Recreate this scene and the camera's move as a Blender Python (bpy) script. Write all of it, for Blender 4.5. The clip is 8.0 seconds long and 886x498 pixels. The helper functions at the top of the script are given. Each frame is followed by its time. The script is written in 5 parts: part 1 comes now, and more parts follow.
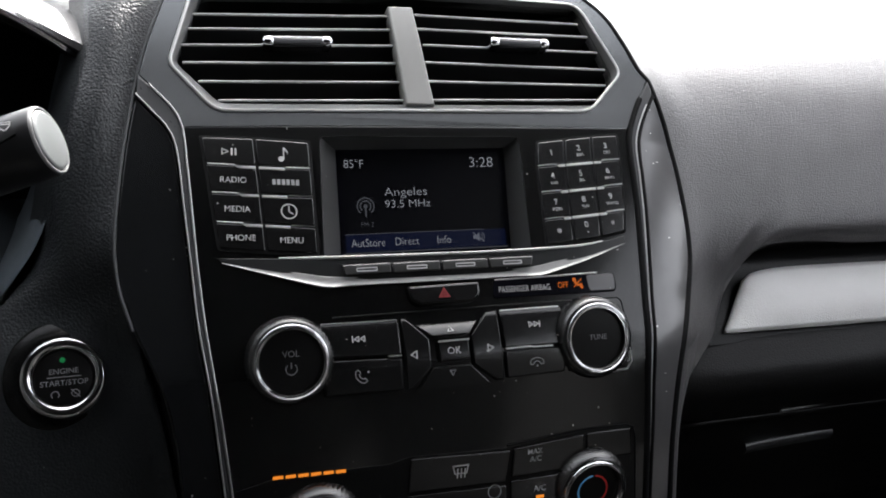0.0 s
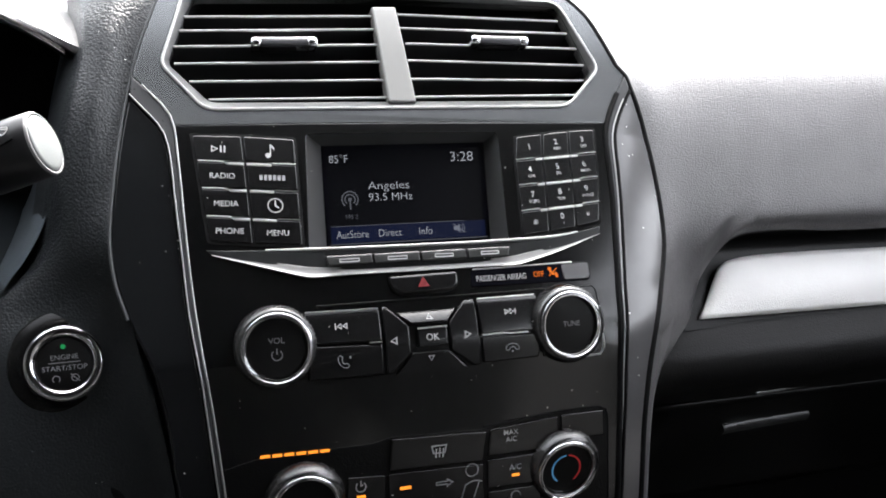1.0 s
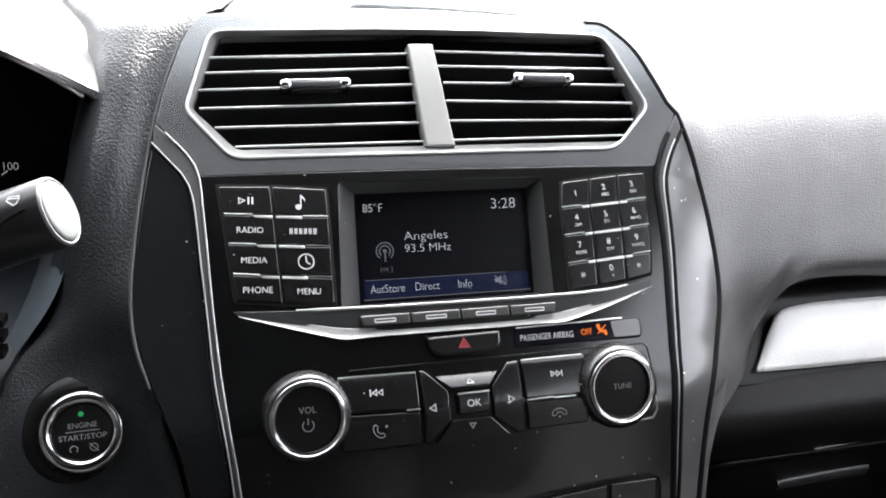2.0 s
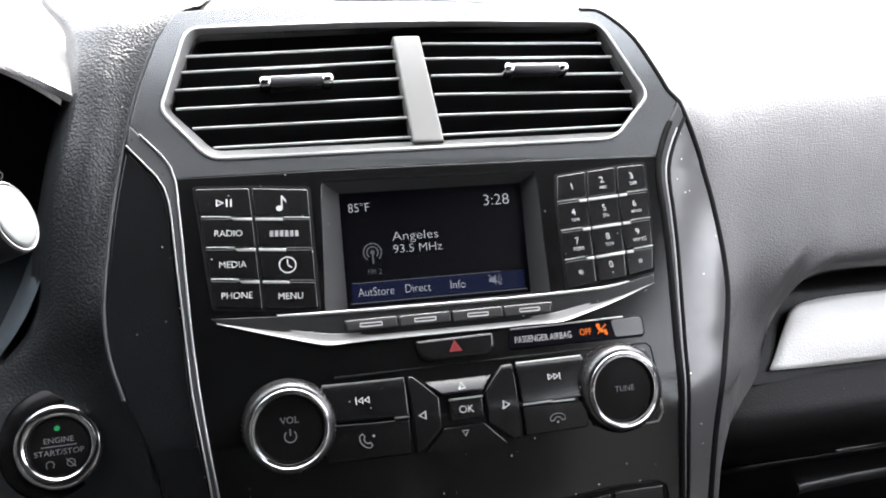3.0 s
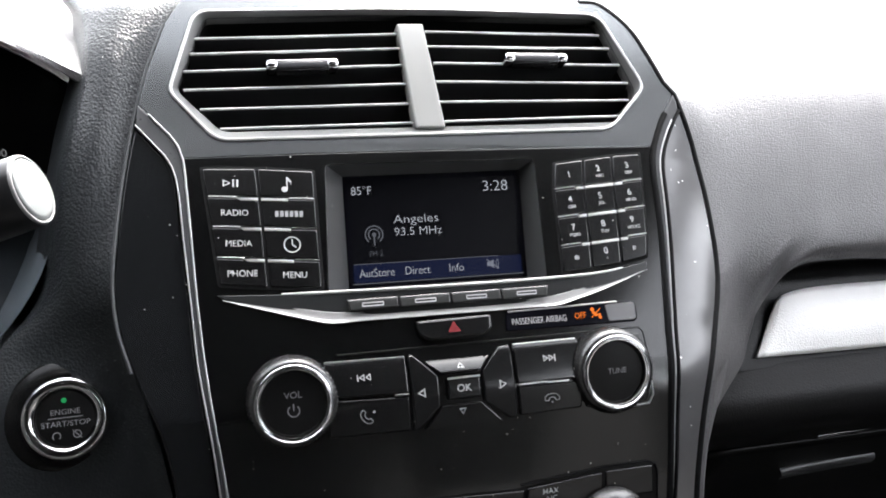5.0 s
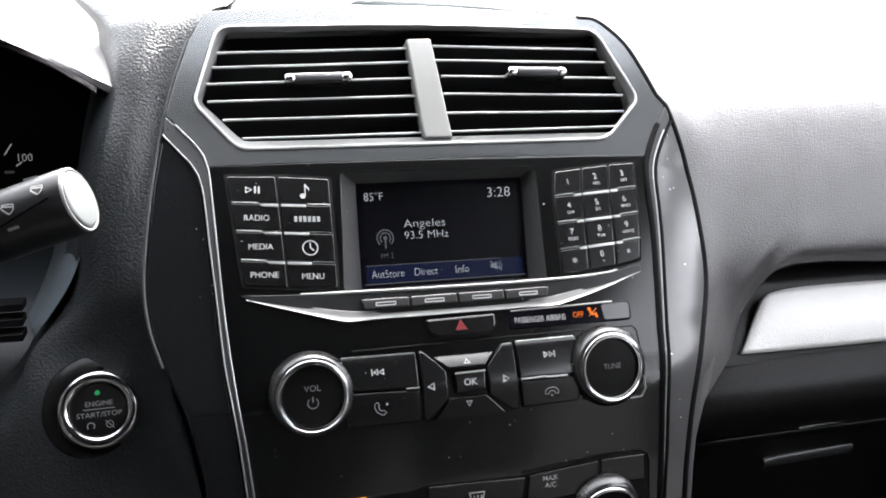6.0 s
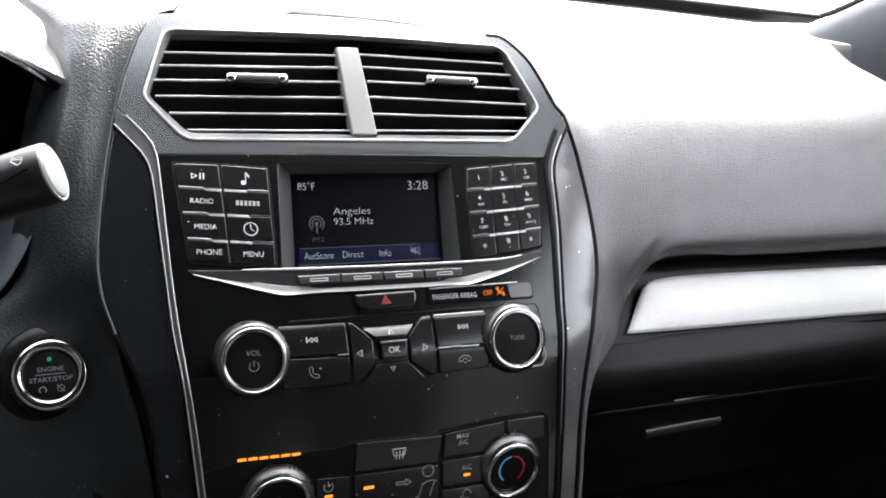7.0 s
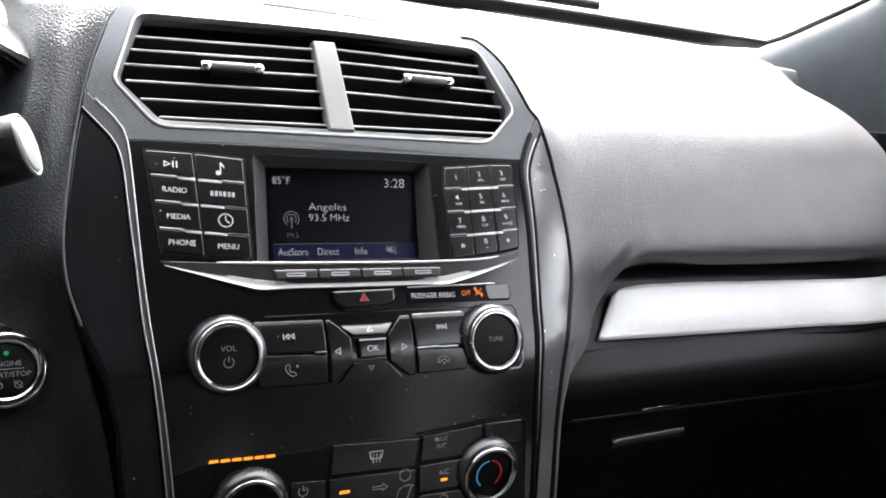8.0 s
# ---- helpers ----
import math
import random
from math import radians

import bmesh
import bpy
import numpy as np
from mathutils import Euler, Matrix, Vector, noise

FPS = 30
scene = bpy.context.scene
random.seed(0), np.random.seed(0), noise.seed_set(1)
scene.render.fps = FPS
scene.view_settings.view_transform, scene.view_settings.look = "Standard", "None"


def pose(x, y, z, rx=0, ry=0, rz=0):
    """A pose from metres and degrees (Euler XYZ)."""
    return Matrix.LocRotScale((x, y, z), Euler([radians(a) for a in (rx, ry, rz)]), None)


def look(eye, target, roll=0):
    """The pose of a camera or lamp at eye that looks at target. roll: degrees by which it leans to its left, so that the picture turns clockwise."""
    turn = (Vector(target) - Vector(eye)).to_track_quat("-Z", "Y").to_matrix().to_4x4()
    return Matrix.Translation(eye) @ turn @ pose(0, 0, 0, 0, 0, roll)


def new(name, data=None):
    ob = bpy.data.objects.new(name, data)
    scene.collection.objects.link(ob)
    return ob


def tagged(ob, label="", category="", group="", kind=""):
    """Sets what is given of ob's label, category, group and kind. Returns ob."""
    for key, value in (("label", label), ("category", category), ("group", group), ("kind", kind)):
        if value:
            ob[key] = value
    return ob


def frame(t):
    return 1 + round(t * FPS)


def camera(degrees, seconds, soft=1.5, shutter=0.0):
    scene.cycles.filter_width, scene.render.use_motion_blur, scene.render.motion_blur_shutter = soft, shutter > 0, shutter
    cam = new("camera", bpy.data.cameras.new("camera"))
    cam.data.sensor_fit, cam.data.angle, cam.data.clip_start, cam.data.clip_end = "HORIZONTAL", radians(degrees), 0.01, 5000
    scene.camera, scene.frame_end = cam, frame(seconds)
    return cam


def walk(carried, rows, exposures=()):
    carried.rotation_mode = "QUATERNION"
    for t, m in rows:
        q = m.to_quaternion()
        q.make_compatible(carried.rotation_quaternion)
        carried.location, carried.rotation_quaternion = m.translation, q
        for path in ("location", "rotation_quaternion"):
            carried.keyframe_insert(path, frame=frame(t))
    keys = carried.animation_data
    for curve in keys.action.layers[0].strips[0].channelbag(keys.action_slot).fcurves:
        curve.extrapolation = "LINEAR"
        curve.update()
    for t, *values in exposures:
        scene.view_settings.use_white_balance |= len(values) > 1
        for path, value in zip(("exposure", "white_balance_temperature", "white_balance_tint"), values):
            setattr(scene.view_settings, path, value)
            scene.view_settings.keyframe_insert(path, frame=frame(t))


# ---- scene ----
from mathutils.geometry import tessellate_polygon

cam = camera(54.70, 8.0, soft=1.8)
PATH = [
    (0, (0.0108, 0.0043, 0.8083), (0.3171, 0.9289, 0.5819), 1.57),
    (0.5, (0.0235, -0.0220, 0.8137), (0.3068, 0.9065, 0.5736), 1.21),
    (1, (0.0230, -0.0234, 0.8195), (0.3131, 0.9013, 0.5729), 1.16),
    (1.5, (0.0195, -0.0091, 0.8337), (0.3089, 0.9125, 0.5748), 1.24),
    (1.7, (0.0195, 0.0082, 0.8449), (0.2941, 0.9353, 0.5899), 1.57),
    (2.8, (0.0483, 0.0288, 0.8283), (0.2916, 0.9720, 0.6018), -0.88),
    (3, (0.0501, 0.0333, 0.8334), (0.2847, 0.9752, 0.5929), -0.96),
    (3.5, (0.0505, 0.0333, 0.8344), (0.2819, 0.9743, 0.5877), -0.84),
    (4, (0.0508, 0.0302, 0.8306), (0.2850, 0.9693, 0.5793), -0.77),
    (4.2, (0.0496, 0.0288, 0.8284), (0.2865, 0.9682, 0.5808), -0.66),
    (5.3, (0.0328, 0.0195, 0.8359), (0.2875, 0.9526, 0.5820), 0.56),
    (5.5, (0.0297, 0.0161, 0.8412), (0.2835, 0.9471, 0.5790), 0.63),
    (6, (0.0192, -0.0033, 0.8454), (0.2837, 0.9262, 0.5883), 0.78),
    (6.5, (-0.0015, -0.0432, 0.8458), (0.3198, 0.8718, 0.6017), 1.84),
    (7, (-0.0200, -0.0631, 0.8349), (0.3626, 0.8331, 0.6103), 3.01),
    (7.5, (-0.0330, -0.0590, 0.8217), (0.3826, 0.8245, 0.6055), 3.92),
    (8, (-0.0455, -0.0429, 0.8080), (0.4127, 0.8270, 0.6253), 4.79),
]
walk(cam, [(t, look(eye, target, roll)) for t, eye, target, roll in PATH],
     exposures=[(0.0, 2.4, 6500, 11), (0.5, 2.98, 6500, 11), (1.0, 3.25, 6500, 11), (1.7, 3.54, 6500, 11), (8.0, 3.46, 6500, 11)])

# ---- light ----
SUN = Vector((0.26, 0.60, 0.755)).normalized()
world = bpy.data.worlds.new("world")
scene.world = world
world.use_nodes = True
wn = world.node_tree.nodes
sky = wn.new("ShaderNodeTexSky")
sky.sky_type, sky.sun_disc = "NISHITA", False
sky.sun_elevation = math.asin(SUN.z)
sky.sun_rotation = math.atan2(SUN.x, SUN.y)
sky.air_density, sky.dust_density = 0.9, 3.2
wn["Background"].inputs["Strength"].default_value = 0.15
haze = wn.new("ShaderNodeHueSaturation")
haze.inputs["Saturation"].default_value = 0.18
world.node_tree.links.new(sky.outputs["Color"], haze.inputs["Color"])
world.node_tree.links.new(haze.outputs["Color"], wn["Background"].inputs["Color"])
sun = new("sun", bpy.data.lights.new("sun", "SUN"))
sun.data.energy, sun.data.angle, sun.data.color = 4.2, radians(0.6), (1.0, 0.98, 0.95)
sun.matrix_world = look(SUN * 10, (0, 0, 0))


# ---- materials ----
def material(name, base, rough=0.5, metal=0.0, grain=0.0, cell=0.0016, dust=0.0, coat=0.0, streak=0.0, spec=0.5, mottle=0.25):
    """Principled surface: mottled colour, grain relief (cell in metres) and specks of dust."""
    m = bpy.data.materials.new(name)
    m.use_nodes = True
    nt = m.node_tree
    n, link, p = nt.nodes, nt.links.new, nt.nodes["Principled BSDF"]
    p.inputs["Metallic"].default_value = metal
    p.inputs["Specular IOR Level"].default_value = spec
    p.inputs["Coat Weight"].default_value = coat
    p.inputs["Coat Roughness"].default_value = 0.06
    co = n.new("ShaderNodeTexCoord").outputs["Object"]

    def tex(kind, scale, **more):
        node = n.new(kind)
        link(co, node.inputs["Vector"])
        node.inputs["Scale"].default_value = scale
        for key, value in more.items():
            node.inputs[key].default_value = value
        return node

    cloud = tex("ShaderNodeTexNoise", 38, Detail=5)
    mix = n.new("ShaderNodeMix")
    mix.data_type = "RGBA"
    mix.inputs["A"].default_value = (*[c * (1 - mottle) for c in base], 1)
    mix.inputs["B"].default_value = (*[min(1, c * (1 + mottle)) for c in base], 1)
    link(cloud.outputs["Fac"], mix.inputs["Factor"])
    colour = mix.outputs["Result"]
    fine = tex("ShaderNodeTexNoise", 420, Detail=3)
    ramp = n.new("ShaderNodeMapRange")
    ramp.inputs["To Min"].default_value, ramp.inputs["To Max"].default_value = max(0.02, rough * 0.93), rough * 1.08
    link(fine.outputs["Fac"], ramp.inputs["Value"])
    link(ramp.outputs["Result"], p.inputs["Roughness"])
    if dust:
        cells = tex("ShaderNodeTexVoronoi", 290)
        near = n.new("ShaderNodeMath")
        near.operation = "LESS_THAN"
        size = n.new("ShaderNodeMath")
        size.operation = "MULTIPLY"
        size.inputs[1].default_value = 0.15 * dust
        pick = n.new("ShaderNodeSeparateColor")
        link(cells.outputs["Color"], pick.inputs["Color"])
        power = n.new("ShaderNodeMath")
        power.operation = "POWER"
        power.inputs[1].default_value = 15.0
        link(pick.outputs["Red"], power.inputs[0])
        link(power.outputs[0], size.inputs[0])
        link(cells.outputs["Distance"], near.inputs[0])
        link(size.outputs[0], near.inputs[1])
        film = tex("ShaderNodeTexNoise", 1400, Detail=2)
        film_cut = n.new("ShaderNodeMapRange")
        film_cut.inputs["From Min"].default_value, film_cut.inputs["From Max"].default_value = 0.62, 0.8
        film_cut.inputs["To Max"].default_value = 0.006 * dust
        link(film.outputs["Fac"], film_cut.inputs["Value"])
        total = n.new("ShaderNodeMath")
        total.operation, total.use_clamp = "ADD", True
        link(near.outputs[0], total.inputs[0])
        link(film_cut.outputs["Result"], total.inputs[1])
        over = n.new("ShaderNodeMix")
        over.data_type = "RGBA"
        over.inputs["B"].default_value = (0.55, 0.54, 0.52, 1)
        link(colour, over.inputs["A"])
        link(total.outputs[0], over.inputs["Factor"])
        colour = over.outputs["Result"]
    link(colour, p.inputs["Base Color"])
    if grain:
        drift = tex("ShaderNodeTexNoise", 0.45 / cell, Detail=2)
        shift = n.new("ShaderNodeVectorMath")
        shift.operation = "MULTIPLY_ADD"
        shift.inputs[1].default_value = (cell * 0.7,) * 3
        link(drift.outputs["Color"], shift.inputs[0])
        link(co, shift.inputs[2])
        a = tex("ShaderNodeTexVoronoi", 1 / cell)
        a.feature = "SMOOTH_F1"
        a.inputs["Smoothness"].default_value = 0.35
        link(shift.outputs["Vector"], a.inputs["Vector"])
        b = tex("ShaderNodeTexNoise", 0.5 / cell, Detail=3)
        add = n.new("ShaderNodeMath")
        add.operation = "MULTIPLY_ADD"
        add.inputs[1].default_value = -1.5
        link(a.outputs["Distance"], add.inputs[0])
        link(b.outputs["Fac"], add.inputs[2])
        bump = n.new("ShaderNodeBump")
        bump.inputs["Strength"].default_value = grain
        bump.inputs["Distance"].default_value = cell * 0.5
        link(add.outputs[0], bump.inputs["Height"])
        link(bump.outputs["Normal"], p.inputs["Normal"])
    if streak:
        turn = n.new("ShaderNodeMapping")
        turn.inputs["Scale"].default_value = (12, 900, 900)
        link(co, turn.inputs["Vector"])
        lines = n.new("ShaderNodeTexNoise")
        lines.inputs["Scale"].default_value = 1.0
        link(turn.outputs["Vector"], lines.inputs["Vector"])
        bump = n.new("ShaderNodeBump")
        bump.inputs["Strength"].default_value = streak
        bump.inputs["Distance"].default_value = 0.0004
        link(lines.outputs["Fac"], bump.inputs["Height"])
        link(bump.outputs["Normal"], p.inputs["Normal"])
    return m


def glow(name, colour, strength, base=(0.004, 0.004, 0.005)):
    m = bpy.data.materials.new(name)
    m.use_nodes = True
    p = m.node_tree.nodes["Principled BSDF"]
    p.inputs["Base Color"].default_value = (*base, 1)
    p.inputs["Roughness"].default_value = 0.25
    p.inputs["Specular IOR Level"].default_value = 0.1
    p.inputs["Emission Color"].default_value = (*colour, 1)
    p.inputs["Emission Strength"].default_value = strength
    return m


def clear_glass(name, tint, rough=0.0):
    m = bpy.data.materials.new(name)
    m.use_nodes = True
    p = m.node_tree.nodes["Principled BSDF"]
    p.inputs["Base Color"].default_value = (*tint, 1)
    p.inputs["Roughness"].default_value = rough
    p.inputs["Transmission Weight"].default_value = 1.0
    p.inputs["IOR"].default_value = 1.03
    return m


FASCIA = material("satin_black_fascia", (0.0015, 0.0016, 0.0017), 0.14, dust=1.0, spec=0.68)
UPPER = material("dark_grey_satin_plastic", (0.016, 0.0165, 0.017), 0.2, dust=0.8)
# Side panels of one kind: grey for the lit side, black for the shaded.
GLOSS = material("panel_grey_lit", (0.066, 0.065, 0.067), 0.22, dust=1.2, spec=0.9)
SHADEPANEL = material("panel_black_shaded", (0.005, 0.0054, 0.006), 0.13, dust=1.0, spec=0.5)
BEZEL = material("satin_graphite_bezel", (0.15, 0.156, 0.16), 0.25, metal=0.9, mottle=0.05)
# One grained plastic in two tones: lightened where lit, darkened where shaded.
PAD = material("grained_pad_lit", (0.086, 0.083, 0.0855), 0.38, grain=0.36, cell=0.0011, spec=0.7)
LOWERPAD = material("grained_pad_shaded", (0.006, 0.006, 0.0063), 0.38, grain=0.16, cell=0.0013, dust=0.5, spec=0.2)
COLUMN_PAD = material("slate_grained_binnacle", (0.0145, 0.0166, 0.0187), 0.38, grain=0.34, cell=0.0015, dust=0.6, spec=0.4, mottle=0.1)
COLUMN_SMOOTH = material("smooth_black_start_seat", (0.004, 0.004, 0.0042), 0.25, dust=0.6, spec=0.25)
HARD = material("black_hard_plastic", (0.0035, 0.0035, 0.0037), 0.3, grain=0.15, cell=0.0012, dust=0.4, spec=0.17)
BLUEGREY = material("slate_hard_plastic", (0.026, 0.032, 0.038), 0.45, grain=0.2, cell=0.001)
STALKBLACK = material("smooth_black_stalk", (0.010, 0.010, 0.011), 0.3, dust=0.6)
RECESS = material("slate_recess_wall", (0.11, 0.13, 0.15), 0.5, grain=0.2, cell=0.001)
BUTTON = material("satin_black_button", (0.003, 0.003, 0.0032), 0.19, dust=1.0, spec=0.58)
RUBBER = material("black_knob_face", (0.005, 0.005, 0.005), 0.35, spec=0.2)
CAVITY = material("black_duct", (0.004, 0.004, 0.0045), 0.7, spec=0.1)
SLAT = material("dark_vent_slat", (0.014, 0.014, 0.015), 0.4)
SILVER = material("satin_silver_paint", (0.50, 0.50, 0.49), 0.32, metal=0.85, mottle=0.06)
RIMSILVER = material("satin_rim_paint", (0.46, 0.46, 0.455), 0.34, metal=0.4, mottle=0.05)
RIMSLOPE = material("grey_rim_slope", (0.2, 0.2, 0.2), 0.4, metal=0.3)
# Light grey that imitates the sky highlight on the lip shoulder.
LIPGREY = material("lip_highlight_grey", (0.34, 0.337, 0.33), 0.32, metal=0.5, mottle=0.06)
SOFTKEY = material("satin_graphite_key", (0.05, 0.05, 0.05), 0.26, metal=0.5, dust=0.5)
GRIP = material("dark_satin_grip", (0.03, 0.03, 0.032), 0.22, metal=0.5)
BARGREY = material("warm_silver_paint", (0.27, 0.267, 0.257), 0.36, metal=0.35, mottle=0.06)
CHROME = material("chrome", (0.78, 0.78, 0.79), 0.10, metal=1.0, mottle=0.04)
DARKCHROME = material("knurled_dark_silver", (0.12, 0.12, 0.12), 0.26, metal=0.9, mottle=0.1)
TRIM = material("woven_silver_trim", (0.86, 0.85, 0.84), 0.42, metal=0.1, grain=0.25, cell=0.0011, mottle=0.06)
EDGE = material("satin_grey_edge", (0.06, 0.061, 0.063), 0.28, metal=0.3, dust=0.4)
CAPGREY = material("light_grey_cap", (0.11, 0.116, 0.116), 0.34, mottle=0.08)
LEGEND = material("white_printed_legend", (0.40, 0.40, 0.40), 0.5, mottle=0.05)
DIMLEGEND = material("grey_printed_legend", (0.22, 0.22, 0.228), 0.5, mottle=0.05)
SURROUND = material("grey_screen_surround", (0.05, 0.0505, 0.051), 0.3, dust=0.6, spec=0.5)
SCREEN = material("screen_glass", (0.004, 0.004, 0.006), 0.12, mottle=0.05, spec=0.06)
HEADLINER = material("darkened_headliner", (0.018, 0.0178, 0.018), 0.9, grain=0.3, cell=0.003)
LOWERCABIN = material("dark_cabin_trim", (0.006, 0.006, 0.006), 0.7, grain=0.3, cell=0.003)
PILLAR = material("slate_pillar_trim", (0.043, 0.051, 0.058), 0.55, grain=0.1, cell=0.0015, spec=0.35)
FRIT = material("black_windshield_band", (0.012, 0.012, 0.012), 0.35)
CONCRETE = material("pale_concrete", (0.42, 0.41, 0.39), 0.85, grain=0.4, cell=0.02)
SEATCLOTH = material("dark_seat_cloth", (0.012, 0.0118, 0.0118), 0.85, grain=0.4, cell=0.002)
DOORTRIM = material("slate_door_trim", (0.022, 0.026, 0.03), 0.6, grain=0.12, cell=0.002, spec=0.3)
SEATBACK = material("black_seat_cloth", (0.009, 0.009, 0.009), 0.85, grain=0.4, cell=0.002)
# Opaque dark panes that keep light out of the left side.
BLOCKER = material("opaque_light_block", (0.02, 0.02, 0.02), 0.1)
VANGLASS = material("pale_window_glass", (0.22, 0.27, 0.28), 0.1)
BONNET = material("white_car_paint", (0.75, 0.75, 0.76), 0.2, coat=0.8, mottle=0.03)
TEXTLIGHT = glow("screen_text_light", (0.78, 0.83, 0.92), 0.048)
DIMLIGHT = glow("screen_dim_light", (0.6, 0.65, 0.75), 0.014)
MUTELIGHT = glow("screen_mute_light", (0.6, 0.65, 0.8), 0.026)
BARLIGHT = glow("screen_bar_light", (0.06, 0.10, 0.36), 0.007)
BACKLIGHT = glow("screen_back_light", (0.25, 0.32, 0.5), 0.00012)
CLUSTERLIGHT = glow("cluster_scale_light", (0.85, 0.88, 0.9), 0.02)
CLUSTERDIM = glow("cluster_dim_light", (0.85, 0.88, 0.9), 0.003)
AMBER = glow("amber_lamp", (1.0, 0.29, 0.03), 0.16)
ORANGE = glow("orange_lamp", (1.0, 0.22, 0.02), 0.09)
REDMARK = material("red_triangle", (0.17, 0.010, 0.014), 0.4)
GREEN = glow("green_lamp", (0.05, 0.8, 0.25), 0.03)
GLASS = clear_glass("windshield_glass", (0.97, 0.99, 0.98))
BLUEARC = glow("blue_arc", (0.12, 0.4, 0.75), 0.03, (0.1, 0.25, 0.4))
REDARC = glow("red_arc", (0.5, 0.04, 0.04), 0.02, (0.3, 0.03, 0.03))

# ---- the curved face of the centre stack ----
# u to the right, v up along the face, w out of it, in millimetres.
ORIGIN = Vector((0.158, 0.4294, 0.6454))
LEAN_BACK = radians(25)
AX_U = Vector((1, 0, 0))
AX_V = Vector((0, math.sin(LEAN_BACK), math.cos(LEAN_BACK)))
AX_W = Vector((0, -math.cos(LEAN_BACK), math.sin(LEAN_BACK)))
FACE_V = [-220, -140, -62, -22, 0, 22, 35, 100, 156, 222, 262]
FACE_W = [-66, -37, -13, -5, -2.2, -4.2, -5.2, -12.5, -21, -30, -42]


def smooth_curve(xs, ys, x):
    """Cubic through the knots."""
    i = max(0, min(len(xs) - 2, int(np.searchsorted(xs, x)) - 1))
    slope = [(ys[min(k + 1, len(xs) - 1)] - ys[max(k - 1, 0)]) / (xs[min(k + 1, len(xs) - 1)] - xs[max(k - 1, 0)]) for k in range(len(xs))]
    h = xs[i + 1] - xs[i]
    t = max(0.0, min(1.0, (x - xs[i]) / h))
    a, b = 2 * t**3 - 3 * t**2 + 1, t**3 - 2 * t**2 + t
    c, d = -2 * t**3 + 3 * t**2, t**3 - t**2
    return a * ys[i] + b * h * slope[i] + c * ys[i + 1] + d * h * slope[i + 1]


def face(u, v):
    return smooth_curve(FACE_V, FACE_W, v) - 0.02 * max(-140, min(140, u))


def at(u, v, w=0.0):
    """World place of a point w above the curved face."""
    return ORIGIN + (AX_U * u + AX_V * v + AX_W * (face(u, v) + w)) / 1000


def flat(u, v, w):
    """World place with w from the flat datum."""
    return ORIGIN + (AX_U * u + AX_V * v + AX_W * w) / 1000


# ---- mesh helpers ----
def finish(name, bm, mat, parent=None, label="", smooth=True, sharp=35):
    me = bpy.data.meshes.new(name)
    bmesh.ops.remove_doubles(bm, verts=bm.verts, dist=1e-7)
    bmesh.ops.recalc_face_normals(bm, faces=bm.faces)
    if smooth:
        for f in bm.faces:
            f.smooth = True
        limit = radians(sharp)
        for e in bm.edges:
            if len(e.link_faces) == 2 and e.calc_face_angle(0) > limit:
                e.smooth = False
    bm.to_mesh(me)
    bm.free()
    me.materials.append(mat)
    ob = new(name, me)
    if parent:
        ob.parent = parent
    return tagged(ob, label)


part = finish


def thing(name, label, category, group="", kind=""):
    return tagged(new(name), label, category, group, kind)


def area2(pts):
    return sum(a[0] * b[1] - b[0] * a[1] for a, b in zip(pts, pts[1:] + pts[:1]))


def rounded(pts, r, n=4):
    """A closed outline with its corners rounded; r one radius or one for each corner."""
    out = []
    for i, p in enumerate(pts):
        p = Vector(p)
        a, b = Vector(pts[i - 1]), Vector(pts[(i + 1) % len(pts)])
        rad = r[i] if isinstance(r, (list, tuple)) else r
        da, db = a - p, b - p
        cut = min(rad, da.length * 0.45, db.length * 0.45)
        if cut < 0.05:
            out.append(tuple(p))
            continue
        s, e = p + da.normalized() * cut, p + db.normalized() * cut
        for k in range(n + 1):
            t = k / n
            out.append(tuple((1 - t) ** 2 * s + 2 * t * (1 - t) * p + t * t * e))
    return out


def inset(pts, d):
    """Shift an outline by d to its left side."""
    out, m = [], len(pts)
    for i in range(m):
        p, a, b = Vector(pts[i]), Vector(pts[i - 1]), Vector(pts[(i + 1) % m])
        e0, e1 = (p - a).normalized(), (b - p).normalized()
        n0, n1 = Vector((-e0.y, e0.x)), Vector((-e1.y, e1.x))
        k = n0 + n1
        k = k / max(0.35, k.dot(k) / 2) if k.length > 1e-6 else n0
        out.append(tuple(p + k * d))
    return out


